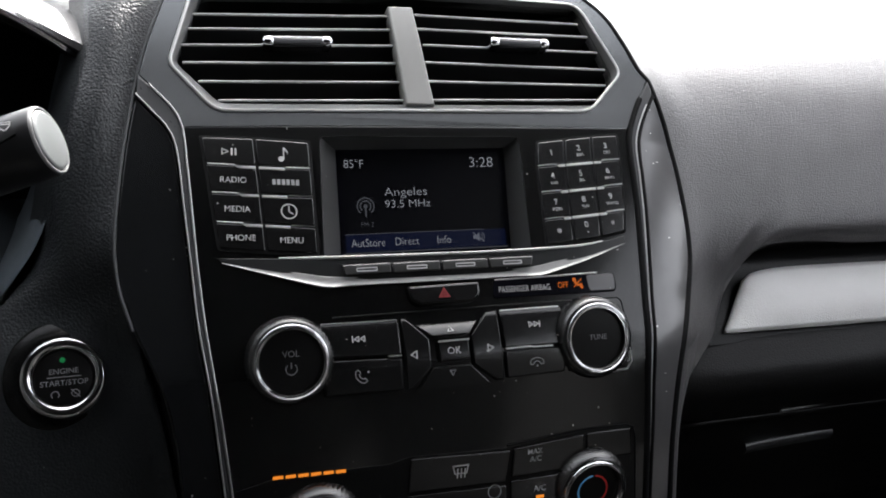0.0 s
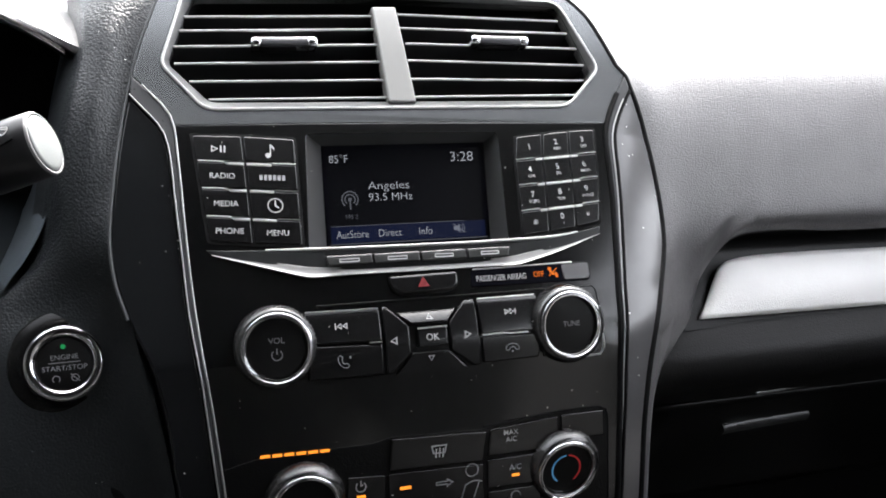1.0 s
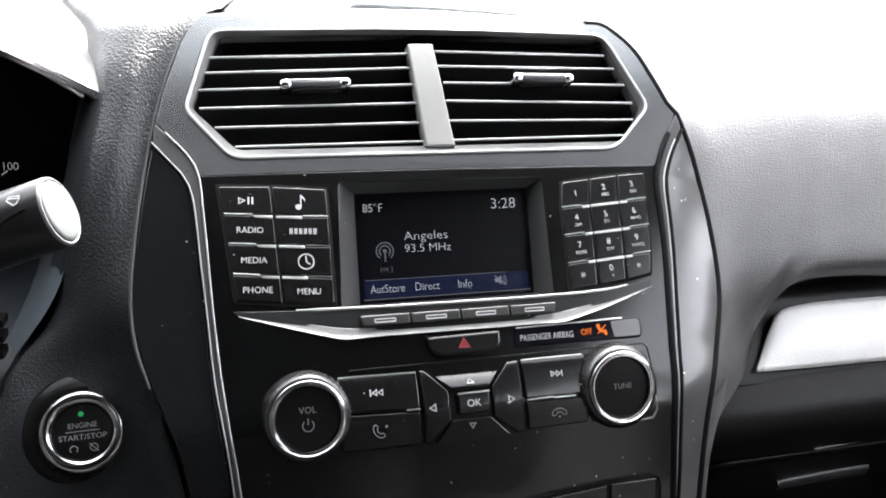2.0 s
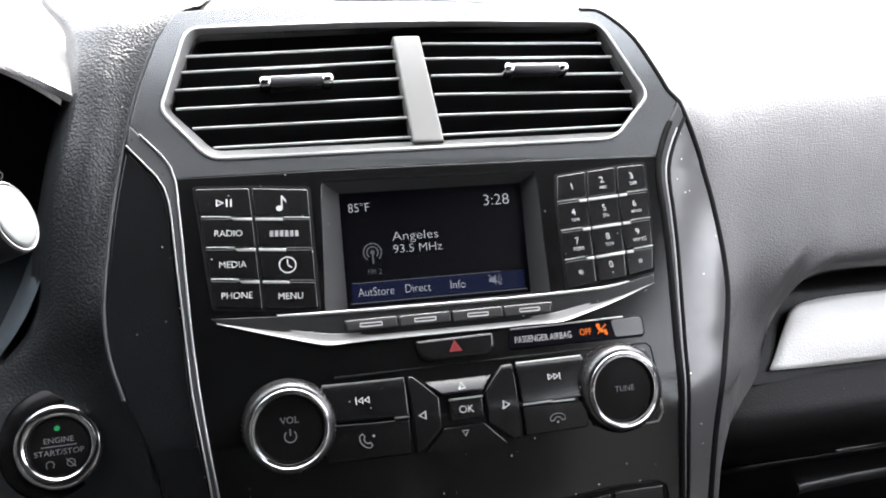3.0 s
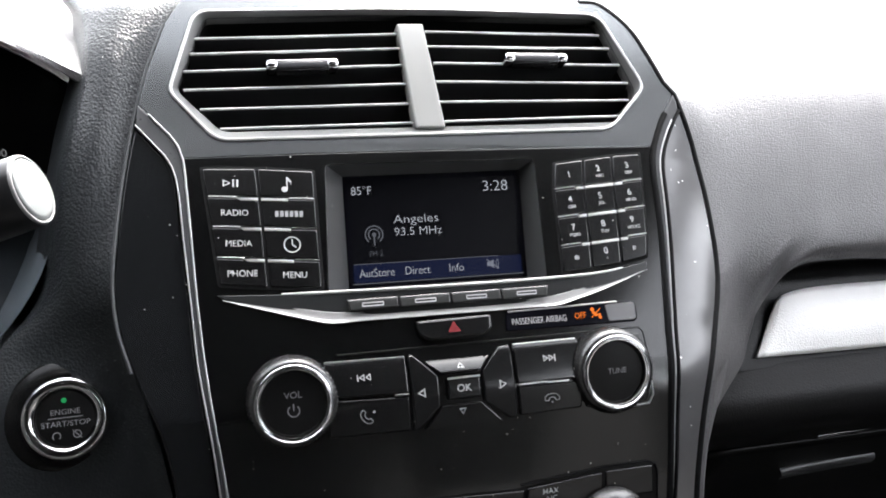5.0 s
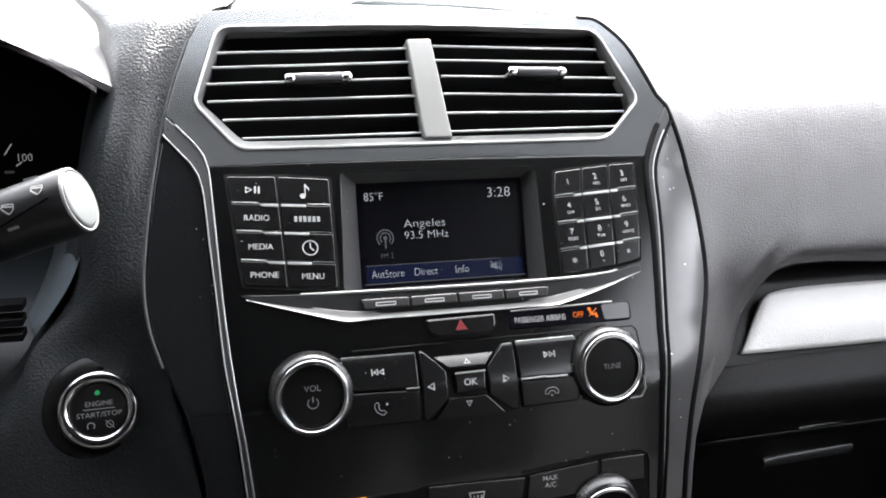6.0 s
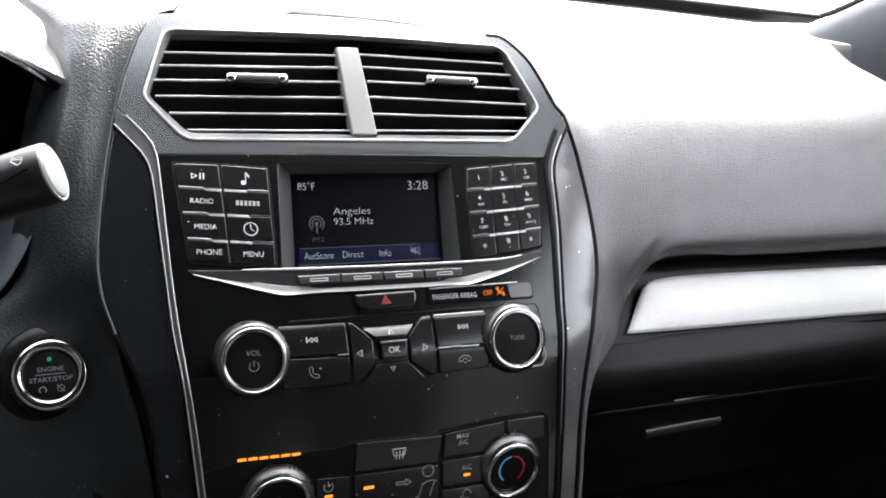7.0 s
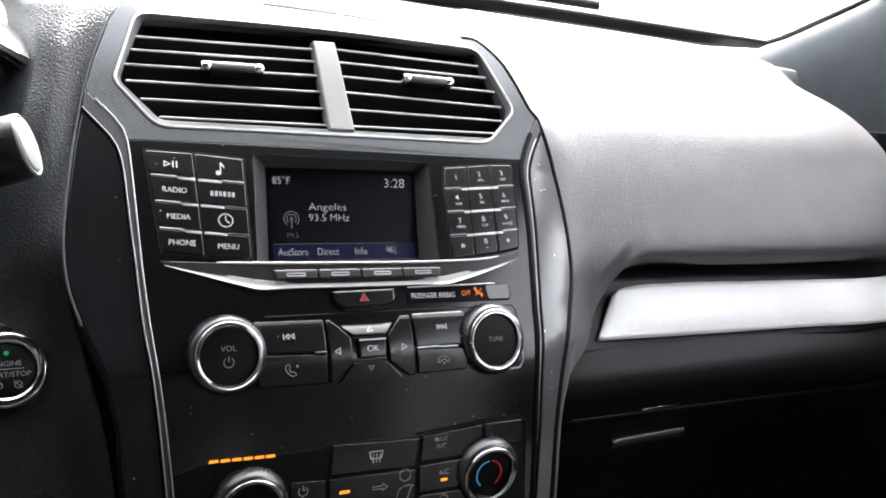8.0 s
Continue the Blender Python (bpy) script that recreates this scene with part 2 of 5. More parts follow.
def plate(name, outer, w0, w1, mat, parent=None, bevel=0.8, holes=(), label="", place=at, step=9.0, back=False):
    """A bevelled plate on the face, from height w0 to w1, with holes."""
    loops = [outer if area2(outer) > 0 else outer[::-1]]
    loops += [h[::-1] if area2(h) > 0 else h for h in holes]
    bm = bmesh.new()
    tops = []
    for lp in loops:
        rings = [[bm.verts.new((x, y, w0)) for x, y in lp]]
        if bevel > 0:
            for k in range(4):
                a = k / 3 * math.pi / 2
                ring = inset(lp, bevel * (1 - math.cos(a)))
                rings.append([bm.verts.new((x, y, w1 - bevel + bevel * math.sin(a))) for x, y in ring])
        else:
            rings.append([bm.verts.new((x, y, w1)) for x, y in lp])
        for r0, r1 in zip(rings, rings[1:]):
            for i in range(len(r0)):
                j = (i + 1) % len(r0)
                bm.faces.new((r0[i], r0[j], r1[j], r1[i]))
        tops.append(rings[-1])
        if back:
            bm.faces.new(rings[0][::-1])
    flatpts = [v for r in tops for v in r]
    for tri in tessellate_polygon([[Vector((v.co.x, v.co.y, 0)) for v in r] for r in tops]):
        try:
            bm.faces.new([flatpts[i] for i in tri])
        except ValueError:
            pass
    for r in tops:
        for a, b in zip(r, r[1:] + r[:1]):
            e = bm.edges.get((a, b))
            if e:
                e.smooth = False
    lo, hi = min(p[1] for p in outer), max(p[1] for p in outer)
    if hi - lo > 2 * step:
        v = lo + step
        while v < hi:
            bmesh.ops.bisect_plane(bm, geom=bm.verts[:] + bm.edges[:] + bm.faces[:], plane_co=(0, v, 0), plane_no=(0, 1, 0))
            v += step
        u, far = min(p[0] for p in outer) + 3, max(p[0] for p in outer)
        while place is not at and u < far:
            bmesh.ops.bisect_plane(bm, geom=bm.verts[:] + bm.edges[:] + bm.faces[:], plane_co=(u, 0, 0), plane_no=(1, 0, 0))
            u += 4
    for v in bm.verts:
        v.co = place(*v.co)
    return finish(name, bm, mat, parent, label, sharp=40)


def frame_at(u, v, w=0.0):
    """A rigid frame that stands on the face: x right, y up, z out."""
    o = at(u, v, w)
    up = (at(u, v + 6, w) - at(u, v - 6, w)).normalized()
    right = (at(u + 6, v, w) - at(u - 6, v, w)).normalized()
    out = right.cross(up).normalized()
    up = out.cross(right)
    m = Matrix((right, up, out)).transposed().to_4x4()
    m.translation = o
    return m


def lathe(name, profile, m, mat, parent=None, n=72, label="", knurl=None):
    """Turn a profile of (radius, height) in mm round the z axis of the frame m. knurl: (first, last, depth)."""
    bm = bmesh.new()
    rings = []
    for k, (r, h) in enumerate(profile):
        if r < 1e-4:
            rings.append([bm.verts.new(m @ Vector((0, 0, h / 1000)))])
            continue
        ring = []
        for i in range(n):
            a = 2 * math.pi * i / n
            rr = r + (knurl[2] * (i % 2) if knurl and knurl[0] <= k <= knurl[1] else 0)
            ring.append(bm.verts.new(m @ Vector((rr * math.cos(a) / 1000, rr * math.sin(a) / 1000, h / 1000))))
        rings.append(ring)
    for r0, r1 in zip(rings, rings[1:]):
        for i in range(max(len(r0), len(r1))):
            j = (i + 1) % n
            if len(r0) == 1:
                bm.faces.new((r0[0], r1[i], r1[j]))
            elif len(r1) == 1:
                bm.faces.new((r0[i], r0[j], r1[0]))
            else:
                bm.faces.new((r0[i], r0[j], r1[j], r1[i]))
    return finish(name, bm, mat, parent, label, sharp=50)


def spline(pts, n):
    """n + 1 places along a smooth line through pts, evenly by knot distance."""
    pts = [Vector(p) for p in pts]
    d = [0.0]
    for a, b in zip(pts, pts[1:]):
        d.append(d[-1] + max(1e-6, (b - a).length))
    cols = [[p[k] for p in pts] for k in range(3)]
    return [Vector([smooth_curve(d, c, d[-1] * i / n) for c in cols]) for i in range(n + 1)]


def loft(name, rows, mat, parent=None, nu=24, nv=24, thick=0.0, label="", kind="", push=None):
    """A smooth sheet through rows of places (all rows run the same way)."""
    across = [spline(r, nu) for r in rows]
    grid = [spline([row[i] for row in across], nv) for i in range(nu + 1)]
    bm = bmesh.new()
    vs = [[bm.verts.new(p) for p in col] for col in grid]
    for a, b in zip(vs, vs[1:]):
        for i in range(nv):
            bm.faces.new((a[i], b[i], b[i + 1], a[i + 1]))
    ob = finish(name, bm, mat, parent, label, sharp=60)
    if thick:
        mod = ob.modifiers.new("thick", "SOLIDIFY")
        mod.thickness, mod.offset = thick, 0
    return tagged(ob, kind=kind)


def tube(name, pts, radius, mat, parent=None, label="", n=10, closed=False):
    """A round bar of the radius (metres) along world places."""
    bm = bmesh.new()
    rings = []
    for i, p in enumerate(pts):
        p = Vector(p)
        nxt = Vector(pts[(i + 1) % len(pts)] if closed else pts[min(i + 1, len(pts) - 1)])
        prv = Vector(pts[i - 1] if closed else pts[max(i - 1, 0)])
        d = (nxt - prv).normalized()
        side = d.cross(Vector((0.13, -0.9, 0.41))).normalized()
        up = side.cross(d)
        rings.append([bm.verts.new(p + (side * math.cos(2 * math.pi * k / n) + up * math.sin(2 * math.pi * k / n)) * radius) for k in range(n)])
    pairs = list(zip(rings, rings[1:])) + ([(rings[-1], rings[0])] if closed else [])
    for a, b in pairs:
        for k in range(n):
            bm.faces.new((a[k], a[(k + 1) % n], b[(k + 1) % n], b[k]))
    if not closed:
        bm.faces.new(rings[0])
        bm.faces.new(rings[-1])
    return finish(name, bm, mat, parent, label, sharp=60)


def slab(name, corners, mat, parent=None, label="", bevel=0.0):
    """A box from eight world corners: four below, four above, both in the same order."""
    bm = bmesh.new()
    v = [bm.verts.new(c) for c in corners]
    for f in ((3, 2, 1, 0), (4, 5, 6, 7), (0, 1, 5, 4), (1, 2, 6, 5), (2, 3, 7, 6), (3, 0, 4, 7)):
        bm.faces.new([v[i] for i in f])
    if bevel:
        bmesh.ops.bevel(bm, geom=bm.edges[:], offset=bevel, segments=2, profile=0.5, affect="EDGES")
    return finish(name, bm, mat, parent, label)


def box(name, lo, hi, mat, parent=None, label="", bevel=0.0):
    (a, b, c), (d, e, f) = lo, hi
    return slab(name, [(a, b, c), (d, b, c), (d, e, c), (a, e, c), (a, b, f), (d, b, f), (d, e, f), (a, e, f)], mat, parent, label, bevel)


def lettering(body, size, m, mat, parent, name="legend", squeeze=1.0, bold=0.0, spacing=1.0):
    """Writing with its middle at the frame m; size: cap height in mm."""
    cu = bpy.data.curves.new(name, "FONT")
    cu.body, cu.size, cu.align_x, cu.align_y = body, 1.0, "CENTER", "CENTER"
    cu.space_character, cu.offset, cu.resolution_u = spacing, bold, 3
    ob = new(name, cu)
    me = bpy.data.meshes.new_from_object(ob.evaluated_get(bpy.context.evaluated_depsgraph_get()))
    bpy.data.objects.remove(ob)
    bpy.data.curves.remove(cu)
    ys = [v.co.y for v in me.vertices] or [0]
    mid = (max(ys) + min(ys)) / 2
    k = size / 0.72 / 1000
    me.transform(m @ Matrix.Diagonal((k * squeeze, k, k, 1)) @ Matrix.Translation((0, -mid if "g" not in body else -0.33, 0)))
    me.materials.clear()
    me.materials.append(mat)
    me.name = name
    ob = new(name, me)
    ob.parent = parent
    return ob


def icon(polys, m, mat, parent, name="symbol"):
    """Thin flat shapes, in mm, on the frame m. A pair of outlines is a shape with a hole."""
    bm = bmesh.new()
    for poly in polys:
        loops = poly if isinstance(poly[0][0], (tuple, list)) else [poly]
        vs = [bm.verts.new(m @ Vector((x / 1000, y / 1000, 0))) for lp in loops for x, y in lp]
        for tri in tessellate_polygon([[Vector((x, y, 0)) for x, y in lp] for lp in loops]):
            try:
                bm.faces.new([vs[i] for i in tri])
            except ValueError:
                pass
    return finish(name, bm, mat, parent, smooth=False)


def disc(r, n=28, c=(0, 0)):
    return [(c[0] + r * math.cos(2 * math.pi * i / n), c[1] + r * math.sin(2 * math.pi * i / n)) for i in range(n)]


def arc(r0, r1, a0, a1, n=20, c=(0, 0)):
    q = [radians(a0 + (a1 - a0) * i / n) for i in range(n + 1)]
    return [(c[0] + r1 * math.cos(a), c[1] + r1 * math.sin(a)) for a in q] + [(c[0] + r0 * math.cos(a), c[1] + r0 * math.sin(a)) for a in q[::-1]]


def bar(x0, y0, x1, y1):
    return [(x0, y0), (x1, y0), (x1, y1), (x0, y1)]


def line(x0, y0, x1, y1, t):
    d = Vector((x1 - x0, y1 - y0)).normalized()
    s = Vector((-d.y, d.x)) * t / 2
    return [(x0 + s.x, y0 + s.y), (x0 - s.x, y0 - s.y), (x1 - s.x, y1 - s.y), (x1 + s.x, y1 + s.y)]

# ---- dashboard: outlines on the face of the stack ----
LEFT_LINE = [(-157.8, 169.3), (-146.8, 156.6), (-138.6, 145.8), (-135.4, 135.1), (-134.6, 121.2), (-133.7, 100.9), (-132, 57), (-129.8, 24.3), (-126.6, -6.2), (-124.4, -24.1), (-120.5, -66), (-113, -150)]
LEFT_EDGE = [(-160.1, 157.2), (-150.5, 145.4), (-143.2, 135.4), (-140, 124.9), (-138.5, 107.8), (-137.8, 92.8), (-135.6, 57.3), (-133.7, 24.6), (-130.8, 0.3), (-128.6, -17.7), (-124.4, -66), (-116.5, -150)]
RIGHT_LINE = [(168, 173), (152, 149), (143, 129), (139.5, 100), (137, 78), (129, 22), (124, -24), (121, -68), (120, -98), (118, -150)]
HOOD_L = [(-152, 191), (-142, 220), (-131, 240)]
HOOD_R = [(131, 240.5), (147.5, 222), (156.5, 201.5), (163.8, 181)]
HOOD_T = [(-112, 242.5), (-86, 245.5), (-43, 248), (14, 248.5), (83, 245.5), (118, 242)]
LEFT_OUT = [(-158, 168), (-165, 134), (-170, 98), (-173, 71), (-172.5, 54), (-165, 24), (-154, -5), (-148, -34), (-146, -60), (-141, -105), (-137, -150)]
RIGHT_OUT = [(169, 173), (177, 137), (179.5, 97), (177, 55), (167.5, 27), (152.5, -11), (142, -56), (139, -101), (137, -150)]
VENT_OUT = rounded([(-126.5, 229.5), (-143, 176.9), (-118.5, 146.3), (120.5, 148.6), (150.4, 178.2), (128.5, 233.2), (1.8, 235)], [9, 6, 8, 9, 7, 10, 60])
VENT_IN = rounded([(-121, 225.8), (-137.8, 179.6), (-115, 153.8), (129.5, 156), (145, 177), (129, 229.5), (2.5, 231.8)], [5, 4, 5, 6, 5, 6, 60])
POCKET = rounded([(-60, 131), (65, 131), (60, 56), (-65, 56)], 3)

stack = thing("centre_stack", "satin black centre stack fascia with grey edge strips, dusty", "centre stack")
CUT_L, CUT_R = (-136.0, 137), (146.6, 137)
low_outline = [p for p in LEFT_LINE[::-1] if p[1] < 136.5] + [CUT_L, (-70, 137.8), (0, 138.2), (80, 138), CUT_R] + [p for p in RIGHT_LINE if p[1] < 136.5]
top_outline = [CUT_L] + [p for p in LEFT_LINE[::-1] if p[1] > 138] + HOOD_L + HOOD_T + HOOD_R + [p for p in RIGHT_LINE if p[1] > 138] + [CUT_R, (80, 138), (0, 138.2), (-70, 137.8)]
plate("fascia", low_outline, -14, 0, FASCIA, stack, bevel=0.4, holes=[POCKET])
plate("vent_bezel", top_outline, -14, 0.1, BEZEL, stack, bevel=0.5, holes=[VENT_OUT], label="satin graphite bezel round the vents")


def offset_line(pts, d0, d1):
    """Points shifted sideways, from d0 at the first to d1 at the last."""
    out = []
    for i, p in enumerate(pts):
        a, b = Vector(pts[max(0, i - 1)]), Vector(pts[min(len(pts) - 1, i + 1)])
        e = (b - a).normalized()
        k = d0 + (d1 - d0) * i / (len(pts) - 1)
        out.append((p[0] - e.y * k, p[1] + e.x * k))
    return out


def fine(pts, n):
    return [(p.x, p.y) for p in spline([(*q, 0) for q in pts], n)]


left_fine, right_fine = fine(LEFT_LINE, 40), fine(RIGHT_LINE, 40)


def clipped(pts, limit, sign):
    """Keep a line inside the outline of the side panel."""
    vs, us = [v for _, v in limit][::-1], [u for u, _ in limit][::-1]
    return [(sign * min(sign * u, sign * float(np.interp(v, vs, us)) - 0.3), v) for u, v in pts]


left_edge = clipped(fine(LEFT_EDGE, 40), LEFT_OUT, -1)
right_edge = clipped(offset_line(right_fine, 8.0, 2.5), RIGHT_OUT, 1)
plate("edge_strip", [(a - 0.4, b) for a, b in left_fine] + left_edge[::-1], -12, 0.6, EDGE, stack, bevel=1.0, label="satin grey edge strip")
plate("edge_strip", [(a + 0.4, b) for a, b in right_fine] + right_edge[::-1], -12, 0.6, EDGE, stack, bevel=1.0, label="satin grey edge strip")
tube("bright_line", [at(u, v, 0.8) for u, v in left_edge], 0.0005, SILVER, stack, "thin silver line")
tube("bright_line", [at(u - 0.5, v, 1.2) for u, v in left_fine[1:]], 0.0006, SILVER, stack, "thin silver line")
tube("gap", [at(u + 1.0, v, 0.0) for u, v in right_fine[2:]], 0.0019, CAVITY, stack, "dark gap beside the fascia")
tube("gap", [at(u + 0.4, v, 0.0) for u, v in right_edge[1:]], 0.0014, CAVITY, stack, "dark gap beside the fascia")
tube("bright_line", [at(u - 1.6, v, 0.7) for u, v in right_edge[2:]], 0.0005, SILVER, stack, "thin silver line")
left_out, right_out = fine(LEFT_OUT, 40), fine(RIGHT_OUT, 40)
plate("side_panel", [(a - 0.5, b) for a, b in left_edge] + left_out[::-1], -46, -1.2, SHADEPANEL, stack, bevel=1.5, step=3.0, label="side panel, coloured dark for its shaded side")


def wrap_right(u, v, w):
    """The passenger-side panel bends back towards its outer edge."""
    d = max(0.0, u - float(np.interp(v, [q for _, q in RIGHT_LINE][::-1], [q for q, _ in RIGHT_LINE][::-1])))
    return at(u, v, w - 0.006 * d * d)


plate("side_panel", [(a + 0.5, b) for a, b in right_edge] + right_out[::-1], -16, -0.4, GLOSS, stack, bevel=1.5, step=3.0, label="side panel, coloured lighter for its lit side", place=wrap_right)
tube("gap", [wrap_right(u, v, -1.5) for u, v in fine(HOOD_T[-1:] + HOOD_R, 16) + [(a + 0.6, b) for a, b in right_out]], 0.0024, CAVITY, stack, "dark gap beside the stack")

# ---- air vents ----
vent = thing("centre_air_vent", "twin centre air vents with silver rim and dark slats", "air vent")
bm = bmesh.new()
flip = lambda lp: lp if area2(lp) > 0 else lp[::-1]  # noqa: E731
v_out, v_in = flip(VENT_OUT), flip(VENT_IN)
steps = [(v_out, -12), (v_out, 0.6), (inset(v_out, 0.4), 1.3), (inset(v_out, 1.3), 1.5), (inset(v_out, 2.0), 0.9)]
rings = [[bm.verts.new(at(u, v, w)) for u, v in lp] for lp, w in steps]
for r0, r1 in zip(rings, rings[1:]):
    for i in range(len(r0)):
        j = (i + 1) % len(r0)
        bm.faces.new((r0[i], r0[j], r1[j], r1[i]))
part("rim", bm, RIMSILVER, vent, "satin silver rim")
bm = bmesh.new()
rings = [[bm.verts.new(at(u, v, w)) for u, v in lp] for lp, w in ((inset(v_out, 2.0), 0.9), (v_in, -4.5), (v_in, -12))]
for r0, r1 in zip(rings, rings[1:]):
    for i in range(len(r0)):
        j = (i + 1) % len(r0)
        bm.faces.new((r0[i], r0[j], r1[j], r1[i]))
part("rim_slope", bm, RIMSLOPE, vent, "grey inner slope of the rim")
duct_in = [(u * 0.97 + 0.2, 190 + (v - 190) * 0.96) for u, v in VENT_IN]
bm = bmesh.new()
rings = [[bm.verts.new(at(u, v, w)) for u, v in lp] for lp, w in ((VENT_IN, -4), (VENT_IN, -14), (duct_in, -48))]
for r0, r1 in zip(rings, rings[1:]):
    for i in range(len(r0)):
        j = (i + 1) % len(r0)
        bm.faces.new((r0[i], r0[j], r1[j], r1[i]))
bm.faces.new(rings[-1])
part("duct", bm, CAVITY, vent, "black duct", sharp=60)
plate("divider", rounded([(-8, 222), (8.5, 222.5), (13.5, 152.5), (-5, 152.5)], 1.2), -9, 0.8, BARGREY, vent, bevel=1.4, label="satin silver divider")

SLATS_L = [(-127, 212, 217), (-130, 202, 207), (-134, 191, 195.5), (-134, 179.5, 183), (-126, 167.5, 170), (-115.5, 155.5, 157.5)]
SLATS_R = [(128, 219, 218), (133, 208.5, 208), (138, 197, 196), (141, 184.5, 183), (139, 171, 171), (131, 158, 160)]


def slat(u0, v0, u1, v1):
    """A thin blade that dips inward, with a bright front edge."""
    bm = bmesh.new()
    n = 10
    prof = [(-5.0, -0.9), (-4.4, 0.6), (-24, -4.2), (-24, -5.6)]
    rings = []
    for i in range(n + 1):
        t = i / n
        u, v = u0 + (u1 - u0) * t, v0 + (v1 - v0) * t
        rings.append([bm.verts.new(at(u, v + dv, w)) for w, dv in prof])
    for a, b in zip(rings, rings[1:]):
        for k in range(4):
            bm.faces.new((a[k], a[(k + 1) % 4], b[(k + 1) % 4], b[k]))
    bm.faces.new(rings[0])
    bm.faces.new(rings[-1])
    blade = part("slat", bm, SLAT, vent)
    tube("slat_edge", [at(u0 + (u1 - u0) * i / 8, v0 + (v1 - v0) * i / 8, -4.6) for i in range(9)], 0.0009, RIMSILVER, blade, "silver front edge")


for ul, va, vb in SLATS_L:
    slat(ul, va, -5.5 if va > 175 else -4, vb)
for ur, va, vb in SLATS_R:
    slat(10.5 if va > 200 else 13, va, ur, vb)
for k in range(6):
    for side in (-1, 1):
        u = side * (22 + 18 * k) + 3
        top = 218 if abs(u) < 110 else 200
        bm = bmesh.new()
        vs = [bm.verts.new(at(u + d, v, w)) for w in (-28, -44) for v in (158, top) for d in (-0.8, 0.8)]
        for f in ((0, 1, 3, 2), (4, 5, 7, 6), (0, 1, 5, 4), (2, 3, 7, 6), (0, 2, 6, 4), (1, 3, 7, 5)):
            bm.faces.new([vs[i] for i in f])
        part("inner_vane", bm, CAVITY, vent)


def tab(u, v, tilt):
    """The slider on a slat: a dark rounded grip between two chrome ends."""
    m = frame_at(u, v, -1.5) @ pose(0, 0, 0, 0, 0, tilt)

    def pill(name, x0, x1, lo, hi, deep, mat, parent, label, r=2.0):
        bm = bmesh.new()
        outline = rounded([(lo, -4), (lo, deep), (hi, deep), (hi, -4)], [0.1, r, r, 0.1], 5)
        mid_y = (lo + hi) / 2
        secs = []
        for x, s in ((x0, 0.72), (x0 + 0.7, 0.92), (x0 + 1.8, 1.0), (x1 - 1.8, 1.0), (x1 - 0.7, 0.92), (x1, 0.72)):
            secs.append([bm.verts.new(m @ Vector((x / 1000, (mid_y + (y - mid_y) * s) / 1000, z * (0.5 + 0.5 * s) / 1000))) for y, z in outline])
        for a, b in zip(secs, secs[1:]):
            for k in range(len(outline)):
                j = (k + 1) % len(outline)
                bm.faces.new((a[k], a[j], b[j], b[k]))
        bm.faces.new(secs[0])
        bm.faces.new(secs[-1])
        return part(name, bm, mat, parent, label, sharp=50)

    grip = pill("slider", -15.5, 15.5, -3.6, 2.2, 4.4, GRIP, vent, "dark metallic slider grip")
    pill("slider_bar", -16, 16, 1.6, 3.0, 4.0, CHROME, grip, "chrome upper edge", 0.6)
    for s in (-1, 1):
        pill("slider_end", s * 17.6 - 3.0, s * 17.6 + 3.0, -3.0, 3.0, 5.4, CHROME, grip, "chrome end", 2.4)


tab(-67.5, 192.8, 2)
tab(78, 197.8, 0)

# ---- radio ----
radio = thing("car_radio", "black car radio with button blocks and a small colour display", "car radio")


# sloped pocket of the display
bm = bmesh.new()
deep = [flat(-49.5, 127, -28), flat(58, 127, -27), flat(57.5, 62.5, -34), flat(-50, 62.5, -35)]
rim = [at(-60, 131, -0.4), at(65, 131, -0.4), at(60, 56, -0.4), at(-65, 56, -0.4)]
ra, rb = [bm.verts.new(p) for p in rim], [bm.verts.new(p) for p in deep]
for i in range(4):
    j = (i + 1) % 4
    bm.faces.new((ra[i], ra[j], rb[j], rb[i]))
part("screen_surround", bm, SURROUND, radio, "sloped grey surround of the display", sharp=20)

# display
SC = [(-46.5, 124, -29), (54.5, 124, -28), (54.5, 65.5, -33.5), (-47, 65.5, -34.5)]
sc = [flat(*p) for p in SC]
s_right, s_up = (sc[1] - sc[0]).normalized(), (sc[0] - sc[3]).normalized()
s_out = s_right.cross(s_up).normalized()
s_mid = (sc[0] + sc[1] + sc[2] + sc[3]) / 4
S_M = Matrix((s_right, s_out.cross(s_right), s_out)).transposed().to_4x4()
S_M.translation = s_mid
SW, SH = 50.6, 29.4


def screen_at(x, y, lift=0.12):
    return S_M @ Matrix.Translation((x / 1000, y / 1000, lift / 1000))


display = slab("display", [S_M @ Vector((x * 0.0535, y * 0.0322, z)) for z in (-0.004, 0.0) for x, y in ((-1, -1), (1, -1), (1, 1), (-1, 1))], SCREEN, radio, "lit radio display with white text on black")
icon([[rounded(bar(-SW, -SH, SW, SH), 1.0)]], screen_at(0, 0, 0.05), BACKLIGHT, display, "screen_area")
icon([bar(-SW, -SH, SW, -SH + 10.5)], screen_at(0, 0, 0.09), BARLIGHT, display, "menu_strip")
icon([bar(-SW + 0.3, -SH + 10.5, SW - 14, -SH + 10.9)], screen_at(0, 0, 0.11), DIMLIGHT, display, "menu_line")
icon([bar(-SW - 0.9, -SH - 0.9, SW + 0.9, -SH - 0.3)], screen_at(0, 0, 0.11), DIMLIGHT, display, "screen_frame_line")
